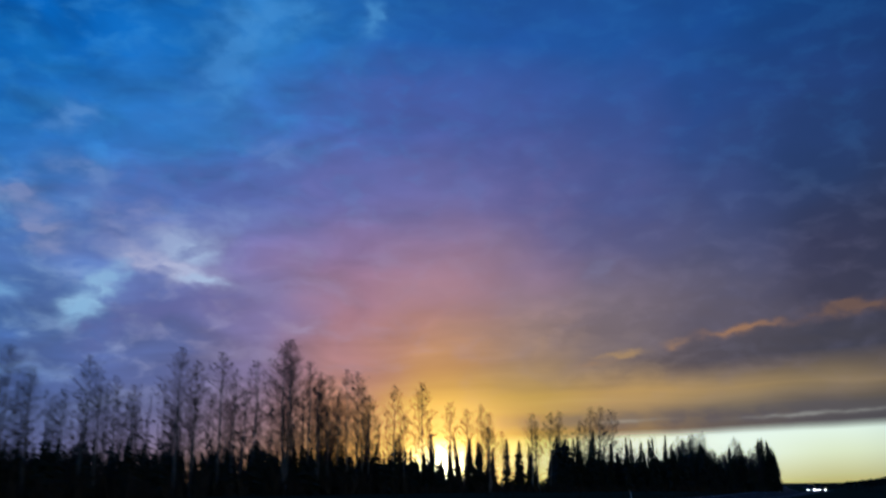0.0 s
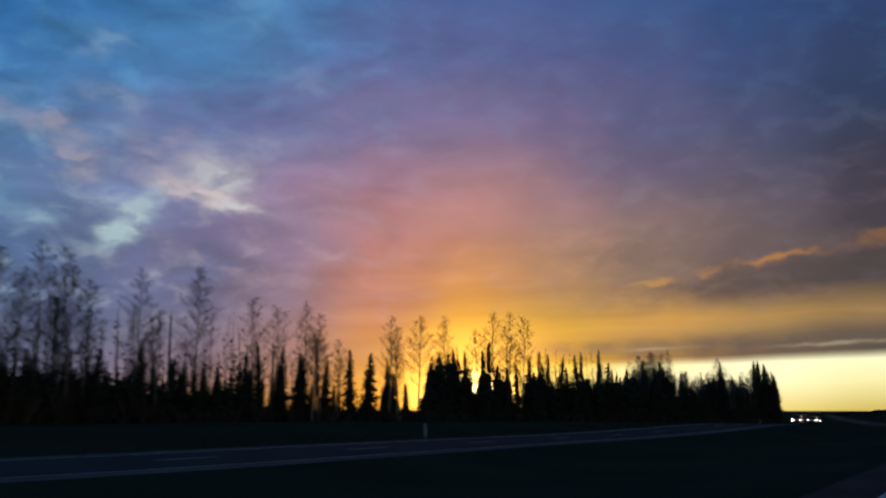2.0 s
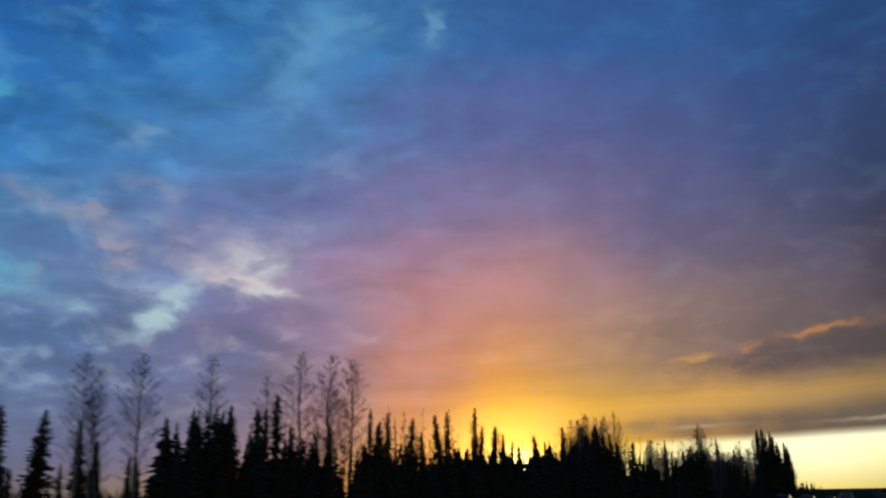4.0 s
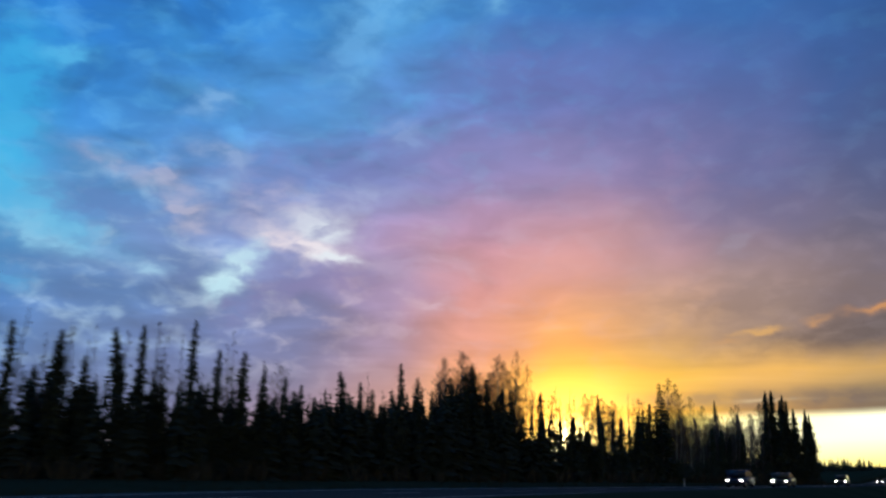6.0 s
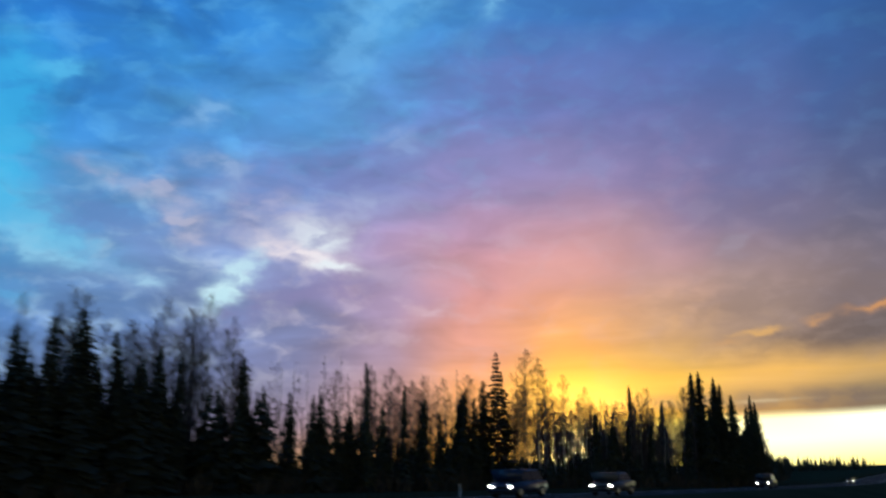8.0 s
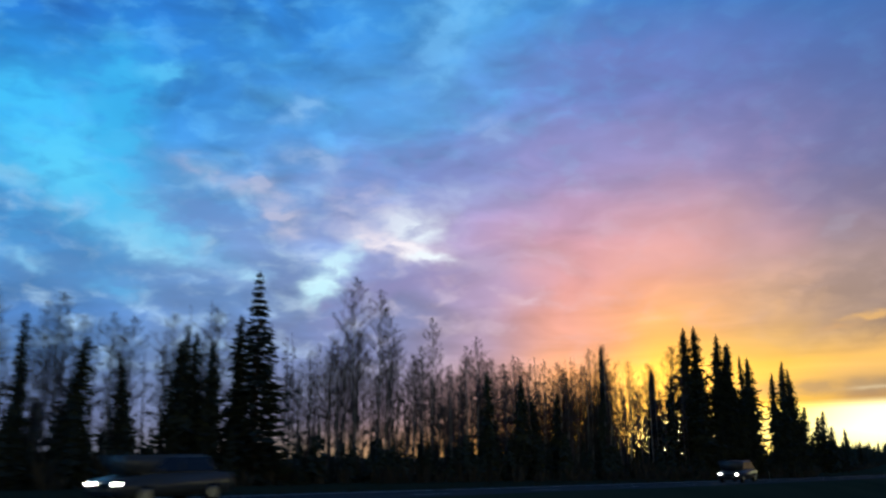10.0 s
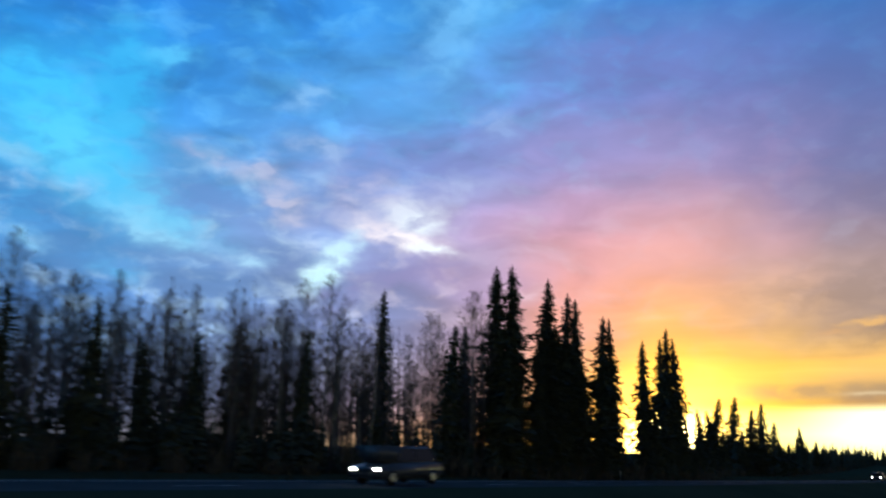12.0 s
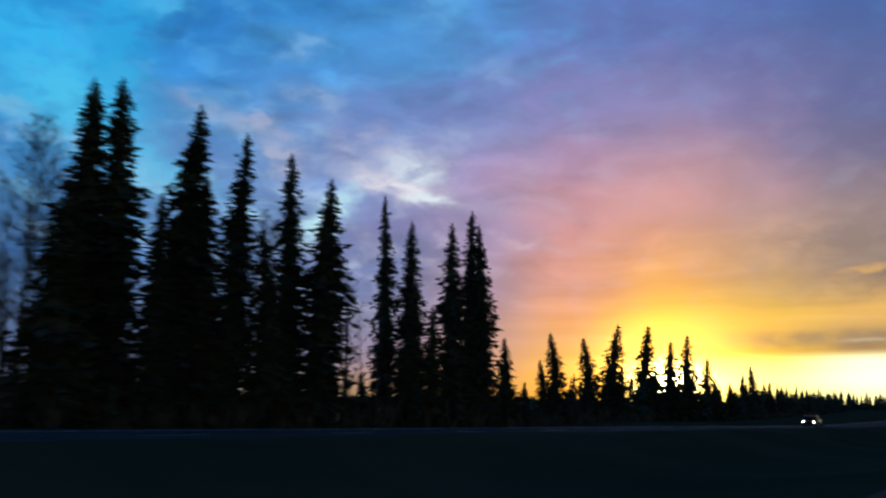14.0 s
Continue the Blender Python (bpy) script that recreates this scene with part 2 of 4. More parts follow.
    # heaps and wisps: lighter and darker tufts, stronger away from the glow
    n3 = fbm(vec("MULTIPLY", bent, (0.55, 1.25, 0.0)), 0.4, 3.0, 0.46).outputs["Fac"]
    north = maths("MULTIPLY", ramp_range(az, 24.0, 52.0, 0.25, 1.0), ramp_range(el, 3.0, 9.0))
    tuft = ramp_range(n3, 0.3, 0.7, 0.74, 1.26, smooth=False)
    tuft = maths("MULTIPLY_ADD", maths("SUBTRACT", tuft, 1.0), north, 1.0)
    # thin places all over, where the lit layer above shows
    thin = maths("MULTIPLY", ramp_range(puff, 0.44, 0.72), maths("MULTIPLY", north, maths("MULTIPLY_ADD", maths("MULTIPLY", ramp_range(az, 43.0, 48.0), ramp_range(el, 20.0, 16.0)), 0.3, 0.35)))
    above = mix(ramp_range(el, 13.0, 22.0), mix(ramp_range(az, 44.0, 60.0), (*lin((208, 186, 208)), 1), (*lin((176, 206, 238)), 1)), (*lin((98, 180, 240)), 1))
    colour = mix(thin, colour, above)
    # drawn-out bands low over the sunset
    n4 = fbm(vec("MULTIPLY", vec("ADD", flat, vec("MULTIPLY", n1.outputs["Color"], (0, 1.6, 0))), (0.05, 1.0, 0.0)), 0.9, 4.0, 0.5)
    band = ramp_range(n4.outputs["Fac"], 0.3, 0.7, 0.88, 1.12, smooth=False)
    band = maths("MULTIPLY_ADD", maths("SUBTRACT", band, 1.0), maths("MULTIPLY", ramp_range(el, 3.4, 4.4), ramp_range(el, 12.0, 7.0)), 1.0)
    shade = nodes.new("ShaderNodeCombineXYZ")
    for k in range(3):
        put(shade.inputs[k], maths("MULTIPLY", tuft, band))
    colour = mix(1.0, colour, shade.outputs[0], "MULTIPLY")

    def patch(colour, a, e, ra, re, slope, c, share, soft=0.35):
        # an uneven, frayed spot; slope leans it
        at = vec("SUBTRACT", frayed, (a, e, 0.0))
        lean = vec("DOT_PRODUCT", at, (slope * 0.9 / re, 1.0 / re, 0.0))
        side = vec("DOT_PRODUCT", at, (1.0 / ra, 0.0, 0.0))
        d = maths("MULTIPLY_ADD", lean, lean, maths("MULTIPLY", side, side))
        full = maths("POWER", 2.718, maths("MULTIPLY", d, -0.5))
        mask = maths("MINIMUM", maths("MULTIPLY", full, ramp_range(fleece, 0.32, 0.66, 0.45, 1.45)), 1.0)
        return mix(maths("MULTIPLY", mask, share), colour, (*lin(c), 1))

    for a, e, ra, re, s, c, share in HEAVY + HEAVY_HIGH + HEAVY_NORTH + HEAVY_SUN + RIFTS_NORTH + RIFTS_WEST + RIFTS_HIGH + RIFTS_PALE + RIFTS + RIFTS_SUN + RIFTS_DECK:
        colour = patch(colour, a, e, ra, re, s, c, share)

    # clear, far brighter air under the cloud deck, brightest round the sun
    clear = maths("MULTIPLY", ramp_range(v, 3.75, 3.1), ramp_range(az, 44.0, 30.0))
    gain = maths("MULTIPLY_ADD", clear, 0.8, 1.0)
    colour = mix(1.0, colour, vec_of(gain, gain, gain), "MULTIPLY")
    # the sun behind thin cloud, with its glow
    off = vec("SUBTRACT", flat, (31.8, 1.25, 0.0))
    broad = vec("LENGTH", vec("MULTIPLY", off, (0.11, 0.125, 0.0)))
    wide = vec("LENGTH", vec("MULTIPLY", off, (0.18, 0.33, 0.0)))
    close = vec("LENGTH", vec("MULTIPLY", off, (0.8, 1.0, 0.0)))
    vast = vec("LENGTH", vec("MULTIPLY", vec("SUBTRACT", flat, (35.0, 3.0, 0.0)), (0.083, 0.066, 0.0)))
    colour = mix(ramp_range(vast, 1.0, 0.0), colour, (0.22, 0.05, 0.0, 1), "ADD")
    colour = mix(maths("POWER", ramp_range(broad, 1.0, 0.0), 1.8), colour, (3.2, 1.45, 0.26, 1), "ADD")
    colour = mix(maths("POWER", ramp_range(wide, 1.0, 0.0), 1.5), colour, (8.0, 4.2, 0.9, 1), "ADD")
    glare = vec("LENGTH", vec("MULTIPLY", off, (0.3, 0.42, 0.0)))
    colour = mix(ramp_range(glare, 1.0, 0.0), colour, (9.0, 7.6, 3.2, 1), "ADD")
    colour = mix(ramp_range(close, 1.6, 0.1), colour, (22.0, 18.5, 11.0, 1), "ADD")

    # away from the sunset the cover is thin and pale; below the horizon dim ground light
    turn = maths("ABSOLUTE", maths("SUBTRACT", az, 36.0))
    far = maths("MULTIPLY", ramp_range(turn, 50.0, 120.0, 1.0, 0.95), ramp_range(el, 30.0, 65.0, 1.0, 0.8))
    far3 = nodes.new("ShaderNodeCombineXYZ")
    for k in range(3):
        put(far3.inputs[k], maths("MULTIPLY", far, ramp_range(true_el, -4.0, -1.2, 0.15, 1.0)))
    colour = mix(1.0, colour, far3.outputs[0], "MULTIPLY")

    air = nodes.new("ShaderNodeTexSky")
    air.sky_type, air.sun_disc = "NISHITA", False
    air.sun_elevation, air.sun_rotation = radians(SUN_EL), radians(-SUN_AZ)
    total = mix(0.02, colour, air.outputs[0], "ADD")
    back = nodes.new("ShaderNodeBackground")
    links.new(total, back.inputs["Color"])
    back.inputs["Strength"].default_value = 1.0
    out = nodes.new("ShaderNodeOutputWorld")
    links.new(back.outputs[0], out.inputs["Surface"])
    world.cycles.sampling_method = "MANUAL"
    world.cycles.sample_map_resolution = 512


make_sky()

sun = new("sun", bpy.data.lights.new("sun", "SUN"))
sun.data.energy, sun.data.angle, sun.data.color = 0.8, radians(0.53), (1.0, 0.62, 0.28)
a, e = radians(SUN_AZ), radians(SUN_EL)
sun.matrix_world = look((0, 0, 60), (math.sin(a) * math.cos(e), -math.cos(a) * math.cos(e), 60 - math.sin(e)))


# ---- materials ----
def material(name, stops, scale=1.0, rough=0.9, bump=0.0, metal=0.0, spread=0.25, coord="Object", fine=8.0, spec=0.3):
    """A surface that varies at two scales between the colours in stops."""
    m = bpy.data.materials.new(name)
    m.use_nodes = True
    nt = m.node_tree
    nodes, links = nt.nodes, nt.links
    b = nodes["Principled BSDF"]
    co = nodes.new("ShaderNodeTexCoord").outputs[coord]
    n1 = nodes.new("ShaderNodeTexNoise")
    n1.inputs["Scale"].default_value, n1.inputs["Detail"].default_value = scale, 6.0
    n2 = nodes.new("ShaderNodeTexNoise")
    n2.inputs["Scale"].default_value, n2.inputs["Detail"].default_value = scale * fine, 4.0
    links.new(co, n1.inputs["Vector"])
    links.new(co, n2.inputs["Vector"])
    info = nodes.new("ShaderNodeObjectInfo")
    add = nodes.new("ShaderNodeMath")
    add.operation = "MULTIPLY_ADD"
    links.new(n2.outputs["Fac"], add.inputs[0])
    add.inputs[1].default_value = 0.4
    links.new(n1.outputs["Fac"], add.inputs[2])
    add2 = nodes.new("ShaderNodeMath")
    add2.operation = "MULTIPLY_ADD"
    links.new(info.outputs["Random"], add2.inputs[0])
    add2.inputs[1].default_value = spread
    links.new(add.outputs[0], add2.inputs[2])
    ramp = nodes.new("ShaderNodeValToRGB")
    r = ramp.color_ramp
    while len(r.elements) < len(stops):
        r.elements.new(0.5)
    for k, (el, c) in enumerate(zip(r.elements, stops)):
        el.position = 0.42 + 0.55 * k / max(1, len(stops) - 1)
        el.color = (*c, 1)
    links.new(add2.outputs[0], ramp.inputs[0])
    links.new(ramp.outputs[0], b.inputs["Base Color"])
    b.inputs["Roughness"].default_value, b.inputs["Metallic"].default_value = rough, metal
    b.inputs["Specular IOR Level"].default_value = spec
    if bump:
        bn = nodes.new("ShaderNodeBump")
        bn.inputs["Strength"].default_value, bn.inputs["Distance"].default_value = bump, 0.05
        links.new(n2.outputs["Fac"], bn.inputs["Height"])
        links.new(bn.outputs[0], b.inputs["Normal"])
    return m


def lamp_glass(name, colour, strength):
    m = bpy.data.materials.new(name)
    m.use_nodes = True
    b = m.node_tree.nodes["Principled BSDF"]
    b.inputs["Base Color"].default_value = (0.8, 0.8, 0.8, 1)
    b.inputs["Emission Color"].default_value, b.inputs["Emission Strength"].default_value = (*colour, 1), strength
    return m


NEEDLES = material("spruce_needles", [(0.035, 0.045, 0.04), (0.052, 0.064, 0.05), (0.07, 0.084, 0.06)], 0.9, 0.85, spec=0.15)
BARK = material("spruce_bark", [(0.05, 0.04, 0.032), (0.09, 0.075, 0.06), (0.13, 0.11, 0.09)], 4.0, 0.95, 0.6, spec=0.15)
PALE_BARK = material("aspen_bark", [(0.14, 0.135, 0.12), (0.24, 0.23, 0.2), (0.34, 0.325, 0.29)], 2.5, 0.9, 0.4, spec=0.15)
TWIGS = material("bare_twigs", [(0.06, 0.05, 0.046), (0.095, 0.08, 0.072), (0.135, 0.115, 0.105)], 1.5, 0.9, spec=0.15)
LEAVES = material("withered_leaves", [(0.05, 0.032, 0.016), (0.08, 0.055, 0.022), (0.11, 0.075, 0.03)], 2.0, 0.85, spec=0.15)
BRUSH = material("willow_brush", [(0.045, 0.04, 0.032), (0.07, 0.062, 0.046), (0.1, 0.085, 0.06)], 0.6, 0.95, spec=0.1)
GRASS = material("autumn_grass", [(0.03, 0.04, 0.024), (0.045, 0.055, 0.032), (0.065, 0.068, 0.04)], 0.12, 1.0, 0.8, fine=40.0, spec=0.0)
BLADES = material("grass_blades", [(0.03, 0.034, 0.014), (0.055, 0.052, 0.024), (0.08, 0.068, 0.035)], 0.3, 0.95, spec=0.1)
ASPHALT = material("asphalt", [(0.035, 0.035, 0.037), (0.05, 0.05, 0.052), (0.068, 0.067, 0.066)], 0.35, 0.95, 0.5, fine=60.0, spec=0.05)
GRAVEL = material("shoulder_gravel", [(0.07, 0.068, 0.064), (0.1, 0.097, 0.09), (0.14, 0.135, 0.128)], 0.8, 0.95, 0.7, fine=30.0, spec=0.15)
PAINT = material("road_paint", [(0.35, 0.35, 0.34), (0.5, 0.5, 0.48), (0.62, 0.62, 0.6)], 1.5, 0.7, 0.2)
FAR_WOODS = material("far_woods", [(0.008, 0.011, 0.009), (0.014, 0.017, 0.013), (0.02, 0.023, 0.017)], 0.01, 0.95, fine=12.0, spec=0.05)
POLE_WOOD = material("weathered_pole", [(0.06, 0.05, 0.04), (0.1, 0.085, 0.07), (0.14, 0.12, 0.1)], 3.0, 0.9, 0.5)
IRON = material("galvanised_steel", [(0.3, 0.31, 0.32), (0.4, 0.41, 0.42), (0.5, 0.5, 0.5)], 6.0, 0.45, metal=0.9)
WHITE_PLASTIC = material("white_post_plastic", [(0.5, 0.5, 0.48), (0.62, 0.62, 0.6), (0.7, 0.7, 0.68)], 6.0, 0.5)
REFLECTOR = material("reflector_amber", [(0.5, 0.2, 0.02), (0.6, 0.26, 0.03)], 20.0, 0.25)
CAR_PAINTS = [material("car_paint_" + n, s, 0.7, 0.28, spec=0.5) for n, s in (
    ("blue", [(0.02, 0.035, 0.08), (0.025, 0.045, 0.1)]), ("grey", [(0.07, 0.075, 0.08), (0.09, 0.095, 0.1)]),
    ("dark", [(0.012, 0.013, 0.016), (0.02, 0.021, 0.024)]), ("slate", [(0.04, 0.047, 0.058), (0.055, 0.062, 0.074)]))]
CAR_GLASS = material("tinted_car_glass", [(0.008, 0.01, 0.012), (0.012, 0.014, 0.016)], 1.0, 0.06, spec=0.6)
RUBBER = material("tyre_rubber", [(0.012, 0.012, 0.012), (0.022, 0.022, 0.022)], 8.0, 0.85)
TRIM = material("black_trim", [(0.012, 0.012, 0.013), (0.02, 0.02, 0.022)], 8.0, 0.6)
RIM = material("alloy_rim", [(0.32, 0.32, 0.33), (0.42, 0.42, 0.43)], 8.0, 0.35, metal=0.9)
HEADLIGHT = lamp_glass("lit_headlight", (1.0, 0.95, 0.82), 60.0)


# ---- mesh helpers ----
def mesh_object(name, verts, faces, mats, parent=None, label="", smooth=False, index=None):
    me = bpy.data.meshes.new(name)
    me.from_pydata(verts, [], faces)
    for m in mats if isinstance(mats, (list, tuple)) else [mats]:
        me.materials.append(m)
    if index is not None:
        me.polygons.foreach_set("material_index", index)
    if smooth:
        me.polygons.foreach_set("use_smooth", [True] * len(faces))
    me.update()
    ob = new(name, me)
    if parent is not None:
        ob.parent = parent
    if label:
        tagged(ob, label)
    return ob


def part(name, bm, mat, parent, label="", smooth=False):
    me = bpy.data.meshes.new(name)
    bm.to_mesh(me)
    bm.free()
    me.materials.append(mat)
    if smooth:
        me.polygons.foreach_set("use_smooth", [True] * len(me.polygons))
    ob = new(name, me)
    ob.parent = parent
    if label:
        tagged(ob, label)
    return ob


def tube(verts, faces, pts, radii, sides=5, cap=True):
    """A tapered tube through pts."""
    base = len(verts)
    for k, p in enumerate(pts):
        d = (pts[min(k + 1, len(pts) - 1)] - pts[max(k - 1, 0)])
        d = d.normalized() if d.length > 1e-6 else Vector((0, 0, 1))
        x = d.orthogonal().normalized()
        y = d.cross(x)
        for s in range(sides):
            t = 2 * math.pi * s / sides
            verts.append(p + (x * math.cos(t) + y * math.sin(t)) * radii[k])
    for k in range(len(pts) - 1):
        for s in range(sides):
            a, b = base + k * sides + s, base + k * sides + (s + 1) % sides
            faces.append((a, b, b + sides, a + sides))
    if cap:
        faces.append(tuple(base + (len(pts) - 1) * sides + s for s in range(sides)))


# ---- the lie of the land: the highway's own line, and places beside it ----
def bend(s):
    """The road's heading, degrees to the left of north, s seconds of driving from the start."""
    q = min(max(s, -3.0), 16.0) / 14.0
    return 3.139 * q + 13.838 * q * q - 6.481 * q ** 3 if q >= 0 else 3.139 * q


def sink(s):
    """The road runs over a crest and on down into a valley."""
    if s < 8.2:
        return -4.5 * (max(s, 0.0) / 14.0) ** 2
    return -1.5438 - 0.40 * min(s - 8.2, 14.0) - 0.15 * min(max(s - 22.2, 0.0), 20.0)


LINE = []


def lay_line():
    step, fore, aft = 0.25, [(0.0, 0.0, 0.0, 0.0)], []
    x = y = t = 0.0
    while t < 60.0:
        h = radians(bend(t + step / 2))
        pace = 22.0 * (1 - 0.1369 * (min(t, 14.0) / 14.0 - 0.5))
        x, y, t = x - math.sin(h) * pace * step, y + math.cos(h) * pace * step, t + step
        fore.append((x, y, radians(bend(t)), sink(t)))
    x = y = 0.0
    for k in range(60):
        h = radians(bend(-k * step))
        x, y = x + math.sin(h) * 23.5 * step, y - math.cos(h) * 23.5 * step
        aft.append((x, y, h, 0.0))
    LINE.extend(aft[::-1] + fore)


lay_line()


def beside(k, lat, z=0.0):
    """A place lat metres to the left of the line's point k, z above its level."""
    x, y, h, low = LINE[k]
    return Vector((x - math.cos(h) * lat, y - math.sin(h) * lat, low + z))


def nearest(y, lat=0.0):
    """The index of the line's point whose place at lat has that y."""
    return min(range(len(LINE)), key=lambda k: abs(beside(k, lat).y - y))


def ease(a, b, v):
    t = min(max((v - a) / (b - a), 0.0), 1.0)
    return t * t * (3 - 2 * t)


def rise(lat):
    """The ground's height across the road: level carriageways, a shallow median, a ditch before the trees."""
    z = -0.5 * ease(4.0, 9.0, lat) * (1 - ease(12.0, 19.0, lat))
    z += 0.4 * ease(13.0, 20.0, lat)
    z += -0.3 * ease(31.5, 34.5, lat) + 0.4 * ease(36.0, 42.0, lat)
    z += -0.8 * ease(7.0, 13.0, -lat)
    return z


def dip(k, lat):
    """The far carriageway lies lower for a stretch near the start; a low bank of the median hides its near lane."""
    y = LINE[k][1]
    low = -0.6 * ease(20.0, 70.0, y) * (1 - ease(110.0, 175.0, y)) * ease(11.0, 18.0, lat) * (1 - ease(32.0, 38.0, lat))
    return low + (0.25 + 0.17 * ease(150.0, 215.0, y)) * ease(11.0, 17.0, lat) * (1 - ease(18.0, 20.6, lat))


LX, LY = np.array([p[0] for p in LINE]), np.array([p[1] for p in LINE])


def ground_z(x, y):
    k = int(np.argmin((LX - x) ** 2 + (LY - y) ** 2))
    lx, ly, h, low = LINE[k]
    lat = (lx - x) * math.cos(h) + (ly - y) * math.sin(h)
    return low + rise(lat) + dip(k, lat)


EDGE_Y = (-200, 0, 60, 108, 121, 140, 161, 175, 223, 257, 328, 360, 414, 514, 600, 900)
EDGE_X = (-74, -70, -68, -66.5, -65, -61, -57.5, -54.5, -58, -60, -67.5, -71.5, -95, -122, -150, -250)


def edge(y):
    """Where the wood begins."""
    return float(np.interp(y, EDGE_Y, EDGE_X))


def make_ground():
    lats = [-1500, -700, -300, -120, -60, -30, -18, -13, -10, -7.5, -6.5, -2, 2.0, 3.5, 5, 7, 9, 11, 13, 15, 16, 17, 18, 19, 20, 21, 22, 26, 30, 31.5, 32.5, 33.5, 34.5, 36, 38, 40, 42, 46, 52, 60, 80, 120, 250, 500, 1000]
    verts, faces = [], []
    rng = random.Random(4)
    ks = list(range(0, len(LINE), 2))
    for k in ks:
        for l in lats:
            p = beside(k, l, rise(l) + dip(k, l) + (rng.uniform(-0.05, 0.05) if 5 <= l <= 18 or 34 < l < 130 else 0.0) - 0.02)
            q = ease(90, 1000, abs(l))
            p.z = p.z * (1 - q) - 27.0 * q
            verts.append(p)
    n = len(lats)
    for i in range(len(ks) - 1):
        for j in range(n - 1):
            a = i * n + j
            faces.append((a, a + 1, a + n + 1, a + n))
    # the valley floor goes on to the horizon
    base, big = len(verts), 4600.0
    verts += [(x, y, -27.5) for x, y in ((-big, -big), (big, -big), (big, big), (-big, big))]
    faces.append((base, base + 1, base + 2, base + 3))
    ob = mesh_object("ground", verts, faces, GRASS, smooth=True)
    tagged(ob, "dark autumn grass verge and median beside a highway", "ground", kind="structure")


make_ground()


def strip(name, lat0, lat1, z, mat, k0=0, k1=None, cols=2):
    k1 = len(LINE) - 1 if k1 is None else k1
    verts, faces = [], []
    for k in range(k0, k1 + 1):
        for c in range(cols):
            l = lat0 + (lat1 - lat0) * c / (cols - 1)
            verts.append(beside(k, l, rise(l) + dip(k, l) + z))
    for i in range(k1 - k0):
        for c in range(cols - 1):
            a = i * cols + c
            faces.append((a, a + 1, a + cols + 1, a + cols))
    return mesh_object(name, verts, faces, mat, smooth=True)


tagged(strip("road", -6.0, 2.6, 0.015, ASPHALT, cols=4), "dark asphalt carriageway of a divided highway", "road", kind="structure")
tagged(strip("road", 21.5, 30.2, 0.015, ASPHALT, cols=4), "dark asphalt carriageway for oncoming cars", "road", kind="structure")
tagged(strip("shoulder", 2.6, 3.6, 0.012, ASPHALT, cols=3), "dark worn asphalt shoulder beside the lane", "shoulder", kind="structure")
for l0, l1 in ((-7.4, -6.0), (20.4, 21.5), (30.2, 32.0)):
    tagged(strip("shoulder", l0, l1, 0.02, GRAVEL, cols=3), "pale gravel shoulder along the asphalt", "shoulder", kind="structure")
for l in (2.3, -5.7, 21.9, 29.9):
    s = strip("edge_line", l - 0.07, l + 0.07, 0.023, PAINT)
    tagged(s, "worn white painted edge line", "road marking", kind="structure")


def dashes(lat):
    verts, faces = [], []
    for k in range(0, len(LINE) - 1, 2):
        up = rise(lat) + dip(k, lat) + 0.023
        a, b = beside(k, lat - 0.07, up), beside(k, lat + 0.07, up)
        d = (beside(k + 1, lat, dip(k + 1, lat)) - beside(k, lat, dip(k, lat))).normalized() * 3.0
        n = len(verts)
        verts += [a, b, b + d, a + d]
        faces.append((n, n + 1, n + 2, n + 3))
    tagged(mesh_object("lane_dashes", verts, faces, PAINT), "broken white lane marking on asphalt", "road marking", kind="structure")


dashes(-1.8)
dashes(26.0)


# ---- far land ----
def make_far():
    rng = random.Random(9)
    # a wooded ridge low on the horizon
    verts, faces = [], []
    n = 1400
    for i in range(n):
        azd = -40 + 135.0 * i / (n - 1)
        t = radians(azd)
        r = 2600 + 200 * math.sin(azd * 0.2)
        swell = -0.62 + 0.95 * math.exp(-((azd - 1.0) / 6.0) ** 2) + 0.05 * math.sin(azd * 0.31)
        top = r * math.tan(radians(swell)) + rng.uniform(0, 4.0) * (1.0 if i % 2 else 0.4)
        verts += [(-math.sin(t) * r, math.cos(t) * r, -60), (-math.sin(t) * r, math.cos(t) * r, top), (-math.sin(t) * (r + 700), math.cos(t) * (r + 700), -60)]
    for i in range(n - 1):
        a = 3 * i
        faces += [(a, a + 3, a + 4, a + 1), (a + 1, a + 4, a + 5, a + 2)]
    tagged(mesh_object("distant_hill", verts, faces, FAR_WOODS), "low dark wooded ridge far on the horizon", "hill", kind="structure")


make_far()


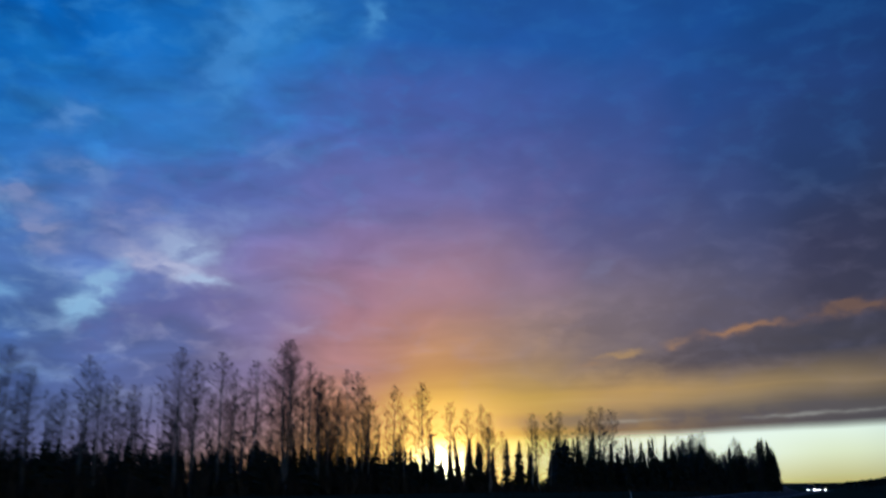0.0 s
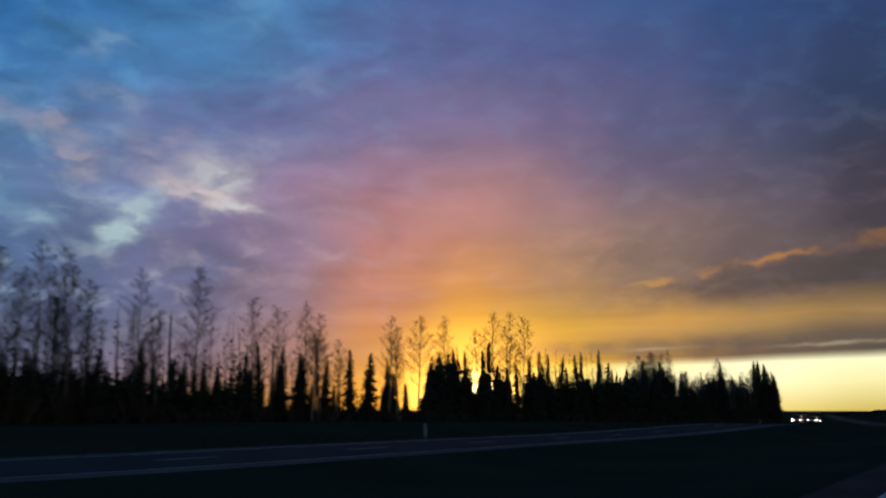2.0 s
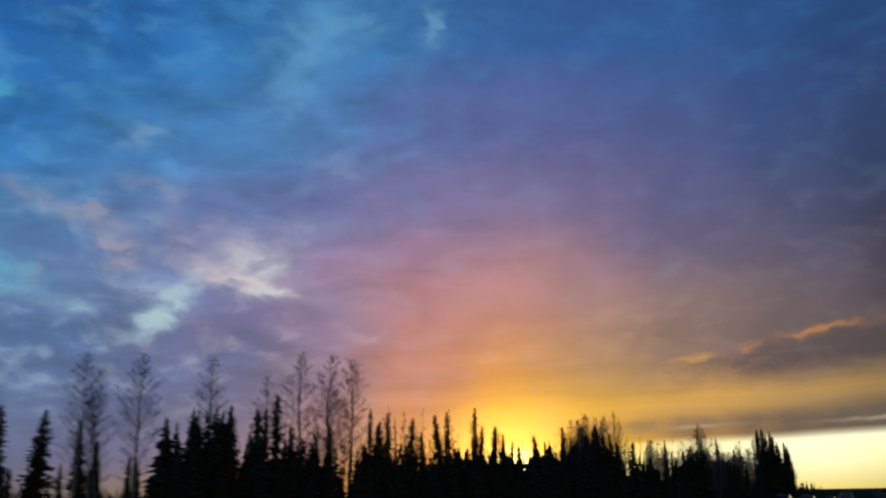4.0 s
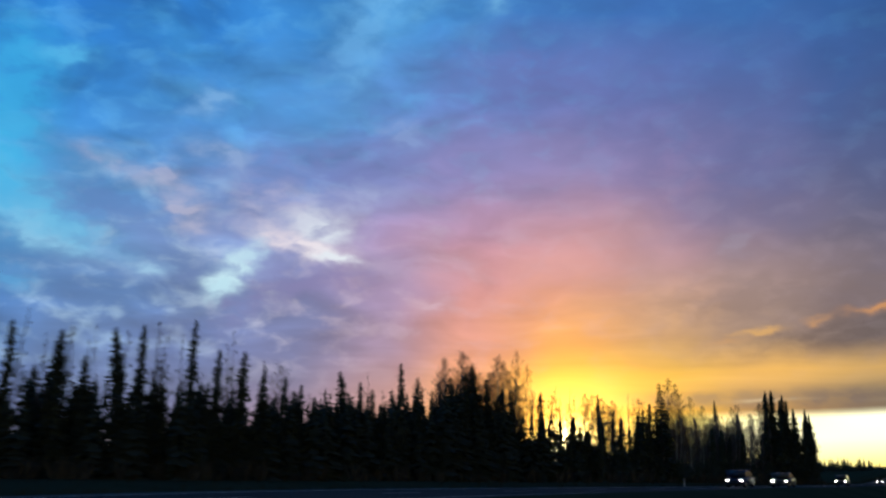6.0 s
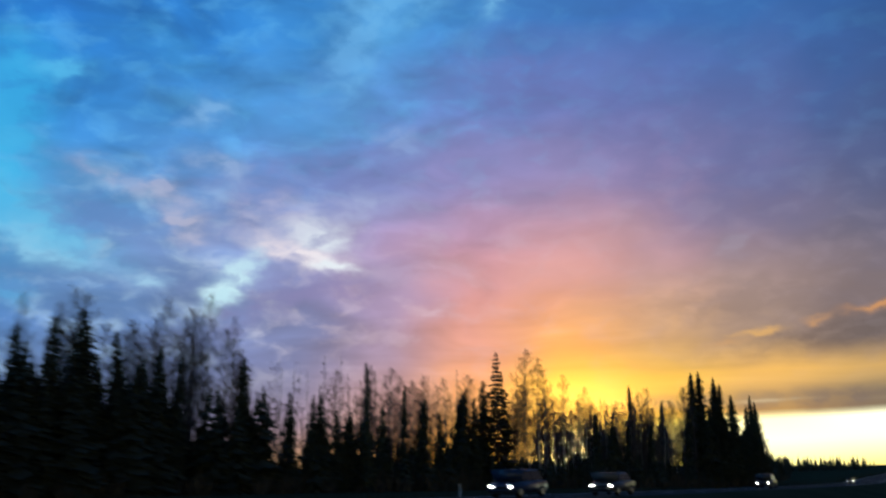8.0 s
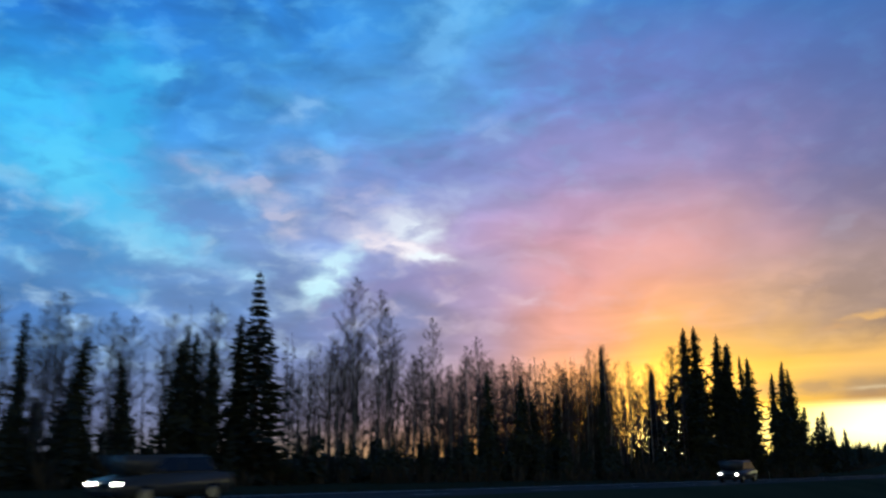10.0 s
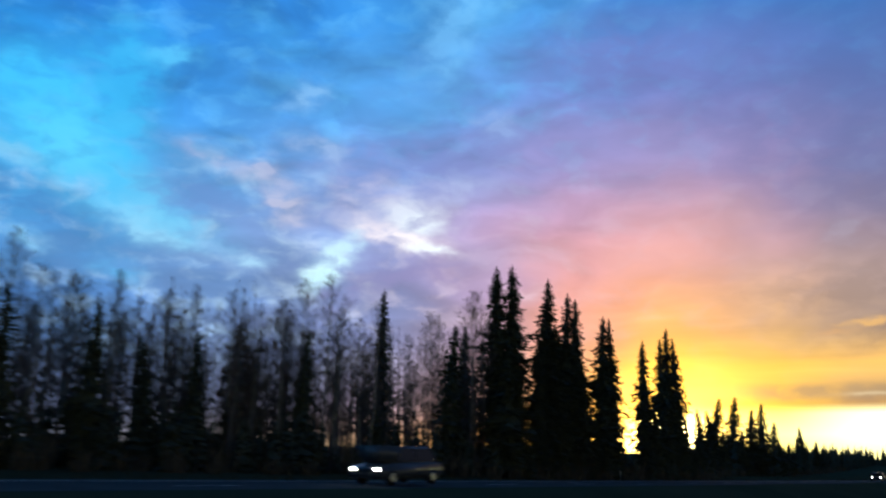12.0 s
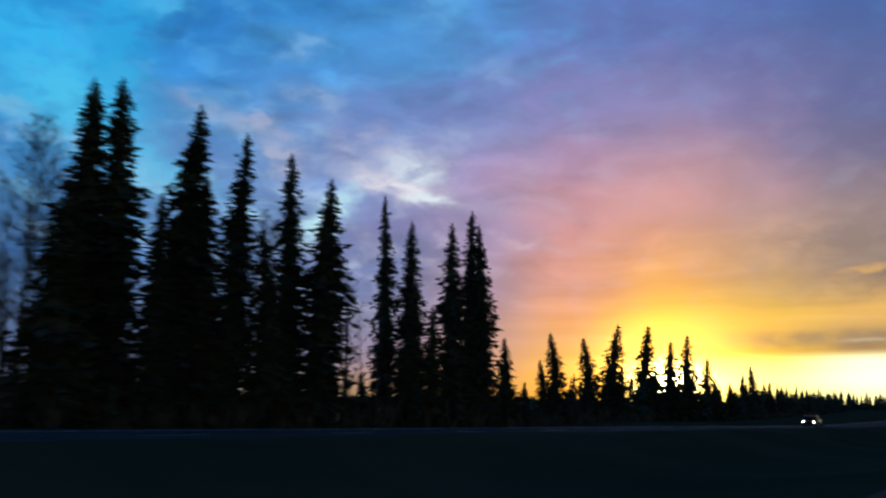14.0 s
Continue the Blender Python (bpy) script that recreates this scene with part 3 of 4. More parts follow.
# ---- trees ----
def spruce_mesh(seed, tall, radius, club=0.0, dense=1.0, droop=0.35, gaps=0.0, column=1.6):
    """Crown and trunk of a narrow northern spruce: whorls of drooping, tufted boughs."""
    rng = random.Random(seed)
    tv, tf = [], []
    lean = Vector((rng.uniform(-0.02, 0.02), rng.uniform(-0.02, 0.02), 0))
    spine = [Vector((0, 0, 0)) + lean * (tall * k / 8) * (k / 8) * 2 + Vector((0, 0, tall * k / 8)) for k in range(9)]
    base_r = 0.012 * tall + 0.02
    tube(tv, tf, spine, [base_r * (1 - 0.93 * k / 8) for k in range(9)], 6)

    def axis(z):
        q = min(max(z / tall * 8, 0), 7.999)
        i = int(q)
        return spine[i].lerp(spine[i + 1], q - i)

    cv, cf = [], []

    def blade(p, d, w, up):
        # a tuft: a kite with a keel
        side = d.cross(up).normalized() * w
        b = len(cv)
        cv.extend([p, p + d * 0.45 + side, p + d, p + d * 0.45 - side, p + d * 0.5 - up * w * 0.7])
        cf.extend([(b, b + 1, b + 2), (b, b + 2, b + 3), (b, b + 4, b + 2)])

    whorls = int(tall / 0.42)
    lump = [[rng.uniform(0.55, 1.2) for _ in range(9)] for _ in range(whorls + 1)]
    layer = [rng.uniform(0.78, 1.12) for _ in range(whorls + 1)]

    def reach(f, phi):
        w = min(int(f * whorls), whorls)
        prof = min(1.0, (1 - f) * column) ** 0.85 * (0.82 + 0.18 * math.sin(min(f * 9.0, 1.57)))
        prof *= 0.8 + 0.42 * (1 - f)
        r = radius * prof * layer[w] * lump[w][int(phi / 6.2832 * 9) % 9]
        if club and f > 0.84:
            r *= 1 + club * math.exp(-((f - 0.92) / 0.035) ** 2)
        return r + 0.03

    up = Vector((0, 0, 1))
    # boughs that carry the tufts, drooping from the stem
    for w in range(whorls):
        for k in range(5 if gaps == 0 else 9):
            phi = rng.uniform(0, 6.2832)
            f = min((w + 0.5 + (0.15 if gaps else 0.5) * rng.uniform(-1, 1)) / whorls * 0.97 + 0.02, 0.985)
            out = Vector((math.cos(phi), math.sin(phi), 0))
            r = reach(f, phi)
            d = (out + Vector((0, 0, -droop * rng.uniform(0.5, 1.2) * (1 - f) + 0.7 * max(0.0, f - 0.75)))) * r
            blade(axis(f * tall), d, (0.14 + 0.17 * r) if gaps else (0.08 + 0.12 * r), up)
    # the dark heart of the crown: ragged skirts, one over another
    if gaps < 0.3:
        for w in range(whorls):
            f = 0.03 + 0.93 * (w + rng.uniform(0.2, 0.8)) / whorls
            top = axis(min(f * tall + 0.85, tall * 0.985))
            b, spin = len(cv), rng.uniform(0, 6.28)
            cv.append(top)
            for s in range(11):
                phi = (spin + s * 6.2832 / 11) % 6.2832
                r = reach(f, phi) * (0.78 if s % 2 else 0.5) * rng.uniform(0.8, 1.1) * (0.7 if gaps else 1.0)
                cv.append(axis(f * tall) + Vector((math.cos(phi) * r, math.sin(phi) * r, -droop * r * 0.6 + rng.uniform(-0.12, 0.12))))
            cf.extend([(b, b + 1 + s, b + 1 + (s + 1) % 11) for s in range(11)])
    # tufts of needles, thickest towards the outside
    for k in range(int(tall * 74 * dense)):
        f = 0.03 + 0.955 * rng.random() ** 1.15
        if gaps and (f * whorls) % 1.0 > 1 - gaps:
            continue
        phi = rng.uniform(0, 6.2832)
        r = reach(f, phi)
        q = rng.random() ** 0.42
        out = Vector((math.cos(phi), math.sin(phi), 0))
        p = axis(f * tall) + out * r * q * 0.86 + Vector((0, 0, -droop * r * q * (1 - f)))
        turn = Matrix.Rotation(rng.uniform(-0.9, 0.9), 3, "Z") @ out
        ln = (0.20 + 0.22 * min(r, 1.2)) * rng.uniform(0.7, 1.35) * (0.68 + 0.32 * min(1.0, (1 - f) * 6))
        blade(p, (turn + Vector((0, 0, rng.uniform(-0.75, 0.15) + 0.9 * max(0.0, f - 0.8)))) * ln, ln * rng.uniform(0.32, 0.5), up)
    # the leader
    tip = axis(tall * 0.97)
    blade(tip, Vector((0.02, 0, tall * 0.035)), 0.07, Vector((1, 0, 0)))
    blade(tip, Vector((0, 0.02, tall * 0.035)), 0.07, Vector((0, 1, 0)))
    return tv, tf, cv, cf


def build_tree(kind, label, trunk, crown, mats, crown_name="crown"):
    root = new(kind)
    tagged(root, label, "tree")
    mesh_object("trunk", trunk[0], trunk[1], mats[0], root, smooth=True)
    mesh_object(crown_name, crown[0], crown[1], mats[1], root)
    return root


SPRUCES = []
for seed, tall, radius, club, gaps, dense, droop in (
        (11, 16.0, 1.2, 0.3, 0.0, 1.05, 0.45), (12, 16.0, 1.05, 0.25, 0.0, 0.95, 0.5), (13, 16.0, 0.95, 0.4, 0.0, 0.9, 0.55), (14, 16.0, 1.3, 0.15, 0.0, 1.15, 0.4),
        (15, 9.0, 0.85, 0.4, 0.0, 1.0, 0.5), (16, 9.0, 0.66, 0.8, 0.0, 0.85, 0.55), (17, 9.0, 1.0, 0.1, 0.0, 1.1, 0.45), (18, 6.0, 0.95, 0.0, 0.0, 1.2, 0.3), (19, 6.0, 0.8, 0.3, 0.0, 1.1, 0.3),
        (20, 13.7, 2.5, 0.0, 0.4, 2.4, 0.15), (21, 11.0, 1.5, 0.0, 0.15, 1.7, 0.3), (22, 11.0, 1.3, 0.0, 0.12, 1.6, 0.35)):
    tv, tf, cv, cf = spruce_mesh(seed, tall, radius, club, dense, droop, gaps, 1.05 if seed == 20 else 1.35 if 20 < seed < 23 else 2.0 if tall > 12 else 1.6)
    SPRUCES.append((tall, build_tree("spruce_tree", "dark narrow spruce with drooping boughs at the wood's edge", (tv, tf), (cv, cf), (BARK, NEEDLES))))


def aspen_mesh(seed, tall, spread, leafy, stems=1):
    """A bare northern aspen or birch: a thin trunk, rising limbs, fine twigs, a few leaves left."""
    rng = random.Random(seed)
    tv, tf, cv, cf, idx = [], [], [], [], []

    def spike(p, d, r, thin=False):
        x = d.orthogonal().normalized() * r
        y = d.normalized().cross(x)
        b = len(cv)
        if thin:
            x = x * math.cos(len(cv)) + y * math.sin(len(cv))
            cv.extend([p + x, p - x, p + d])
            cf.append((b, b + 1, b + 2))
            idx.append(0)
            return
        cv.extend([p + x, p - x * 0.5 + y * 0.87, p - x * 0.5 - y * 0.87, p + d])
        cf.extend([(b, b + 1, b + 3), (b + 1, b + 2, b + 3), (b + 2, b, b + 3)])
        idx.extend([0, 0, 0])

    def leaf(p):
        d = Vector((rng.uniform(-1, 1), rng.uniform(-1, 1), rng.uniform(-1, 0.6))).normalized() * rng.uniform(0.03, 0.05)
        s = d.orthogonal().normalized() * d.length * 0.6
        b = len(cv)
        cv.extend([p, p + d + s, p + d * 2, p + d - s])
        cf.append((b, b + 1, b + 2, b + 3))
        idx.append(1)

    for stem in range(stems):
        h = tall * (1.0 if stem == 0 else rng.uniform(0.75, 0.95))
        foot = Vector((0, 0, 0)) if stem == 0 else Vector((rng.uniform(-0.7, 0.7), rng.uniform(-0.7, 0.7), 0))
        bow = Vector((rng.uniform(-0.5, 0.5), rng.uniform(-0.5, 0.5), 0))
        pts = [foot + bow * math.sin(k / 10 * 2.4) + Vector((rng.uniform(-0.03, 0.03), rng.uniform(-0.03, 0.03), h * k / 10)) for k in range(11)]
        rad = [(0.008 * h + 0.015) * (1 - 0.9 * k / 10) for k in range(11)]
        tube(tv, tf, pts, rad, 6)
        limbs = int(h * 4.4)
        for k in range(limbs):
            f = 0.2 + 0.78 * (k / limbs) ** 0.9
            q = min(f * 10, 9.999)
            i = int(q)
            p = pts[i].lerp(pts[i + 1], q - i)
            phi = k * 2.4 + rng.uniform(-0.5, 0.5)
            crown = math.sin(math.pi * min(1.0, 0.12 + 0.92 * f) ** 1.25) ** 0.8
            ln = spread * crown * rng.uniform(0.4, 1.0) + 0.18
            d = Vector((math.cos(phi), math.sin(phi), rng.uniform(0.25, 0.9) + 0.6 * f)).normalized()
            mid = p + d * ln * 0.5 + Vector((0, 0, rng.uniform(-0.05, 0.1)))
            d2 = (d + Vector((rng.uniform(-0.2, 0.2), rng.uniform(-0.2, 0.2), 0.15))).normalized()
            end = mid + d2 * ln * 0.55
            rr = 0.005 + 0.007 * ln
            n0 = len(cf)
            tube(cv, cf, [p, mid, end], [rr, rr * 0.6, rr * 0.2], 3, cap=False)
            idx.extend([0] * (len(cf) - n0))
            subs = 4 + int(ln * 4.6)
            for s in range(subs):
                g = 0.25 + 0.75 * s / subs
                sp = p.lerp(mid, g * 2) if g < 0.5 else mid.lerp(end, g * 2 - 1)
                sd = (d * 0.7 + Vector((rng.uniform(-1, 1), rng.uniform(-1, 1), rng.uniform(0.0, 1.0)))).normalized()
                sl = (0.25 + 0.35 * ln * (1.1 - g)) * rng.uniform(0.7, 1.3)
                spike(sp, sd * sl, 0.008)
                for w in range(4):
                    wp = sp + sd * sl * (0.2 + 0.22 * w)
                    wd = (sd * 0.7 + Vector((rng.uniform(-0.9, 0.9), rng.uniform(-0.9, 0.9), rng.uniform(-0.1, 0.8)))).normalized()
                    spike(wp, wd * sl * rng.uniform(0.5, 1.0), 0.0065, True)
                    if rng.random() < leafy * 0.6:
                        for _ in range(2):
                            leaf(wp + wd * sl * rng.uniform(0.2, 0.5))
    return tv, tf, cv, cf, idx


ASPENS = []
for seed, tall, spread, leafy, stems in ((31, 14.0, 2.2, 0.1, 1), (32, 14.0, 2.7, 0.5, 1), (33, 14.0, 1.9, 0.05, 2), (34, 14.0, 2.1, 0.3, 1), (35, 14.0, 2.5, 0.4, 1), (36, 10.0, 1.6, 0.1, 2), (37, 10.0, 1.5, 0.3, 1)):
    tv, tf, cv, cf, idx = aspen_mesh(seed, tall, spread, leafy, stems)
    label = "bare aspen with thin rising twigs" if leafy < 0.2 else "aspen with withered brown leaves among bare twigs"
    root = new("aspen_tree")
    tagged(root, label, "tree")
    mesh_object("trunk", tv, tf, PALE_BARK, root, smooth=True)
    mesh_object("crown", cv, cf, [TWIGS, LEAVES], root, index=idx)
    ASPENS.append((tall, root))

# dead, almost limbless stems
rng = random.Random(77)
SNAGS = []
for seed in (1, 2):
    tv, tf, cv, cf = [], [], [], []
    pts = [Vector((rng.uniform(-0.05, 0.05), rng.uniform(-0.05, 0.05), 11.0 * k / 8)) for k in range(9)]
    tube(tv, tf, pts, [0.09 * (1 - 0.85 * k / 8) for k in range(9)], 5)
    for k in range(26):
        f = rng.uniform(0.25, 0.97)
        p = Vector((0, 0, 11.0 * f))
        t = rng.uniform(0, 6.28)
        d = Vector((math.cos(t), math.sin(t), rng.uniform(-0.2, 0.5))) * rng.uniform(0.2, 0.6)
        tube(cv, cf, [p, p + d * 0.6, p + d], [0.012, 0.008, 0.003], 3, cap=False)
    root = tagged(new("dead_tree"), "dead grey stem with short broken twigs", "tree")
    mesh_object("trunk", tv, tf, PALE_BARK, root, smooth=True)
    tagged(mesh_object("twigs", cv, cf, TWIGS, root), kind="stuff")
    SNAGS.append((11.0, root))

# glades that run on towards the sunset
GLADES = ((107.0, 141.0), (162.0, 166.0))


def in_glade(x, y):
    s = y - 1.67 * (-63.0 - x)
    return any(a < s < b for a, b in GLADES) or 304.5 < y - 0.66 * (-66.0 - x) < 309.5


USED = set()
planting = random.Random(2024)


def plant(kinds, x, y, h, group, wide=1.0, pick=None):
    """A tree of height h at (x, y); the first of each kind is moved, the next ones are copies."""
    tall, root = pick if pick else planting.choice(kinds)
    s = h / tall
    w = s * wide * planting.uniform(0.9, 1.12)
    m = pose(x, y, ground_z(x, y) - 0.05, planting.uniform(-1.2, 1.2), planting.uniform(-1.2, 1.2), planting.uniform(0, 360))
    if root.name in USED:
        root = copy_thing(root, m)
    else:
        USED.add(root.name)
    root.matrix_basis = m @ Matrix.Diagonal((w, w, s, 1))
    root["group"] = group
    return root


# x, y and height of the trees that stand out
SPRUCE_A = [(-68.7, 101.9, 5.5), (-68.7, 104.2, 5.2), (-68.8, 105.6, 4.3), (-68.6, 107.5, 5.1), (-68.4, 110.1, 5.9), (-68.1, 111.3, 6.0), (-68.0, 113.2, 4.4), (-67.5, 116.9, 4.2), (-67.3, 119.3, 5.4), (-67.0, 122.1, 7.1), (-66.1, 125.5, 6.7), (-65.4, 128.9, 8.0), (-64.9, 131.6, 7.9), (-64.2, 134.7, 7.2)]
SPRUCE_A1 = [(-68.5, 82.4, 5.2), (-68.4, 83.9, 5.5), (-68.2, 86.2, 5.1), (-68.3, 88.2, 5.4), (-68.2, 91.0, 6.0), (-68.0, 94.7, 5.9), (-68.0, 97.3, 6.3), (-67.8, 102.2, 7.3), (-66.9, 113.9, 7.0), (-66.7, 116.0, 8.3), (-66.3, 118.5, 7.8), (-66.0, 121.7, 7.3)]
BIRCH_A0 = [(-69.6, 46.6, 12.6), (-69.5, 49.4, 11.0), (-69.4, 52.3, 9.3), (-69.3, 54.3, 12.5), (-69.3, 56.1, 11.6), (-69.1, 60.0, 10.4), (-68.9, 65.1, 14.5), (-68.8, 67.0, 13.3), (-68.7, 70.8, 14.6), (-68.8, 72.7, 13.3), (-68.6, 75.1, 14.2), (-68.4, 80.8, 17.0), (-68.3, 84.2, 15.1), (-68.2, 87.3, 14.1), (-68.0, 93.4, 14.7)]
BIRCH_A = [(-68.4, 80.9, 17.3), (-68.5, 82.7, 15.7), (-68.2, 86.3, 13.2), (-68.3, 88.0, 13.9), (-68.1, 89.8, 12.6), (-68.1, 91.7, 14.9), (-68.0, 94.5, 13.2), (-68.0, 95.9, 12.2), (-67.8, 101.3, 13.9), (-67.7, 103.8, 10.2), (-67.6, 107.8, 14.9), (-66.8, 115.4, 12.6), (-66.5, 117.1, 11.8), (-65.8, 121.7, 12.9), (-65.4, 124.3, 11.6), (-64.8, 125.4, 8.9), (-63.4, 133.5, 12.3), (-63.1, 135.6, 11.0), (-62.5, 138.2, 12.6)]
SPRUCE_B = [(-60.9, 146.7, 9.0), (-60.5, 149.9, 8.9), (-60.2, 151.1, 10.2), (-59.9, 152.6, 7.4), (-59.2, 157.0, 7.6), (-69.7, 158.0, 10.1), (-58.2, 161.3, 9.6), (-58.3, 162.6, 8.1), (-58.0, 163.9, 9.4), (-57.5, 166.8, 9.0), (-57.1, 168.4, 7.6), (-64.5, 170.4, 9.4), (-56.5, 170.6, 9.6), (-56.5, 172.1, 10.0), (-55.3, 175.0, 10.6), (-55.7, 176.7, 6.6), (-56.2, 177.8, 8.9), (-55.8, 179.7, 9.0), (-56.1, 181.9, 8.2), (-56.3, 184.0, 7.6), (-56.3, 185.6, 7.2), (-56.7, 191.1, 8.7), (-56.8, 192.9, 8.0), (-57.0, 194.7, 7.5), (-57.2, 198.5, 10.1), (-57.5, 201.4, 9.2), (-57.9, 206.8, 9.6), (-58.0, 208.7, 10.4), (-58.2, 211.1, 11.2)]
BIRCH_B = [(-63.9, 147.2, 13.6), (-63.0, 152.7, 12.3), (-62.2, 157.4, 14.9), (-61.7, 160.6, 15.0), (-61.4, 161.9, 14.5), (-59.3, 185.9, 8.9), (-61.9, 221.3, 13.1)]
SPRUCE_C = [(-58.5, 213.8, 10.1), (-58.5, 215.1, 8.6), (-58.6, 216.5, 9.7), (-58.8, 218.1, 9.3), (-58.8, 223.5, 9.5), (-59.4, 226.4, 6.3), (-59.4, 228.5, 7.4), (-59.5, 230.7, 7.3), (-59.7, 231.9, 7.6), (-59.8, 234.0, 6.4), (-59.8, 235.8, 6.3), (-58.6, 236.3, 10.3), (-60.1, 239.5, 7.2), (-60.2, 242.4, 9.1), (-61.0, 245.7, 8.2), (-61.2, 248.8, 7.2), (-61.5, 252.4, 9.6), (-61.6, 254.6, 8.8), (-64.2, 283.0, 9.1), (-64.7, 287.8, 9.1)]
LONE = (-60.7, 257.2, 13.6)
BIRCH_C = [(-59.9, 207.2, 11.8), (-60.3, 211.0, 12.8), (-60.4, 212.4, 12.7), (-60.7, 218.8, 13.3), (-61.0, 221.6, 14.2), (-61.2, 224.1, 12.9), (-62.3, 244.4, 10.2), (-63.2, 247.0, 9.8), (-63.4, 248.8, 10.2), (-64.5, 267.3, 10.1), (-65.0, 271.4, 13.1), (-65.6, 277.5, 13.4), (-66.1, 282.2, 11.5)]
SNAG_C = [(-63.6, 231.3, 10.5), (-63.7, 234.3, 9.8), (-63.9, 236.0, 9.1), (-64.0, 238.5, 11.5), (-65.3, 256.5, 12.2)]
BIRCH_D0 = [(-64.0, 263.4, 8.4), (-64.2, 264.7, 9.9), (-64.5, 266.7, 9.6), (-64.8, 269.0, 15.5), (-65.1, 271.2, 14.8), (-65.3, 273.1, 11.2), (-65.5, 275.5, 10.2), (-65.6, 277.6, 8.6), (-66.0, 280.2, 9.6), (-66.3, 283.5, 12.4), (-66.6, 285.8, 10.6), (-67.0, 289.9, 11.2), (-67.9, 298.4, 9.1), (-68.2, 300.2, 10.9), (-68.4, 302.6, 11.5), (-69.3, 311.3, 12.8)]
SPRUCE_D0 = [(-62.5, 252.7, 8.6), (-62.7, 254.0, 9.4), (-62.4, 256.8, 10.8), (-66.1, 291.7, 7.6), (-66.5, 295.0, 8.1), (-67.5, 303.6, 9.4), (-69.3, 319.6, 11.8)]
BIRCH_D1 = [(-68.7, 294.5, 11.0), (-68.5, 295.7, 11.5), (-68.8, 297.7, 10.3), (-69.2, 299.0, 11.6), (-69.3, 300.4, 10.5), (-69.4, 302.1, 10.4), (-69.5, 303.5, 11.7), (-69.7, 305.0, 13.5), (-69.9, 307.1, 14.2), (-70.1, 309.0, 13.1), (-70.4, 311.8, 11.6), (-71.3, 319.2, 13.3), (-71.4, 320.7, 13.2), (-72.1, 325.8, 15.9)]
SPRUCE_D = [(-79.0, 321.0, 16.3), (-67.8, 325.0, 11.5), (-70.8, 327.4, 18.4), (-70.3, 329.0, 18.6), (-68.5, 330.6, 12.4), (-78.8, 331.4, 14.1), (-69.5, 332.3, 18.1), (-69.1, 333.6, 14.0), (-70.3, 336.3, 17.2), (-69.6, 338.5, 11.8), (-73.5, 342.6, 17.8), (-70.7, 343.1, 16.2), (-71.4, 351.7, 14.7), (-77.3, 354.6, 17.7), (-71.4, 353.9, 8.8), (-72.0, 356.7, 15.6), (-73.9, 360.5, 17.3), (-72.6, 360.6, 16.2), (-74.5, 365.6, 7.4)]
BIRCH_E = [(-71.9, 325.0, 15.8), (-74.1, 341.3, 13.9), (-75.0, 349.0, 10.8)]
SPRUCE_E = [(-76.4, 370.2, 3.8), (-79.4, 376.9, 6.1), (-81.4, 381.4, 9.0), (-86.0, 392.3, 3.8), (-88.1, 396.5, 9.8), (-96.5, 415.8, 7.6), (-98.1, 415.6, 13.3), (-101.0, 431.8, 8.4), (-102.9, 431.5, 14.7), (-103.1, 439.3, 12.7), (-106.0, 449.7, 14.7), (-109.8, 463.7, 11.5), (-112.1, 472.1, 7.9), (-114.7, 481.6, 7.4), (-118.2, 494.2, 9.5), (-128.4, 520.4, 12.4), (-127.0, 525.4, 8.7), (-134.1, 547.1, 7.1), (-147.9, 588.6, 6.7), (-159.7, 624.6, 6.0), (-176.3, 673.7, 5.1)]


TALL = SPRUCES[:4]
SLIM = SPRUCES[4:7]
SMALL = SPRUCES[7:9]
CONES = SPRUCES[10:12]
NARROW = ((-58.6, 236.3), (-55.3, 175.0), (-56.5, 172.1), (-58.2, 161.3))
for stand in (SPRUCE_A, SPRUCE_A1, SPRUCE_B, SPRUCE_C, SPRUCE_D0, SPRUCE_D, SPRUCE_E):
    for x, y, h in stand:
        if (x, y) in NARROW:
            plant(SPRUCES, x, y, h, "spruces along the wood's edge", 0.75, SPRUCES[5])["label"] = "thin dark spruce with a clubbed top"
            continue
        plant(CONES if stand is SPRUCE_E else TALL if h > 12 else SLIM, x, y, h, "spruces along the wood's edge", 1.55 if stand is SPRUCE_E else (1.42 if 324 < y < 344 else 1.2) if stand is SPRUCE_D else 1.05 if h > 12 else planting.uniform(0.85, 1.3))
plant(SPRUCES, *LONE, "spruces along the wood's edge", 1.0, SPRUCES[9])["label"] = "tall spruce with open level whorls of boughs"
for stand in (BIRCH_A0, BIRCH_A, BIRCH_B, BIRCH_C, BIRCH_D0, BIRCH_D1, BIRCH_E):
    for x, y, h in stand:
        plant(ASPENS, x, y, h, "bare aspens in the wood", 1.35 if y < 200 else 1.12)
for x, y, h in SNAG_C:
    plant(SNAGS, x, y, h, "dead stems in the wood")

# young growth between them: stretch of the wood, heights, depth, how many
for y0, y1, h0, h1, depth, count, wide in ((-30, 104, 3.8, 6.2, 10, 56, 0.95), (104, 150, 3.6, 6.4, 7, 34, 0.75), (160, 216, 4.4, 7.2, 8, 42, 1.1), (216, 258, 3.5, 6.0, 8, 16, 1.3), (258, 318, 2.5, 4.5, 8, 10, 1.3),
                                           (320, 363, 2.5, 4.5, 5, 8, 1.3), (366, 412, 2.0, 4.0, 8, 6, 1.3), (412, 640, 4.0, 8.0, 14, 28, 1.3)):
    for k in range(count):
        y = y0 + (y1 - y0) * (k + planting.random()) / count
        x = edge(y) - planting.uniform(0.3, depth)
        if y < 150 or not in_glade(x, y):
            plant(SMALL, x, y, planting.uniform(h0, h1), "young spruces in the wood", wide)
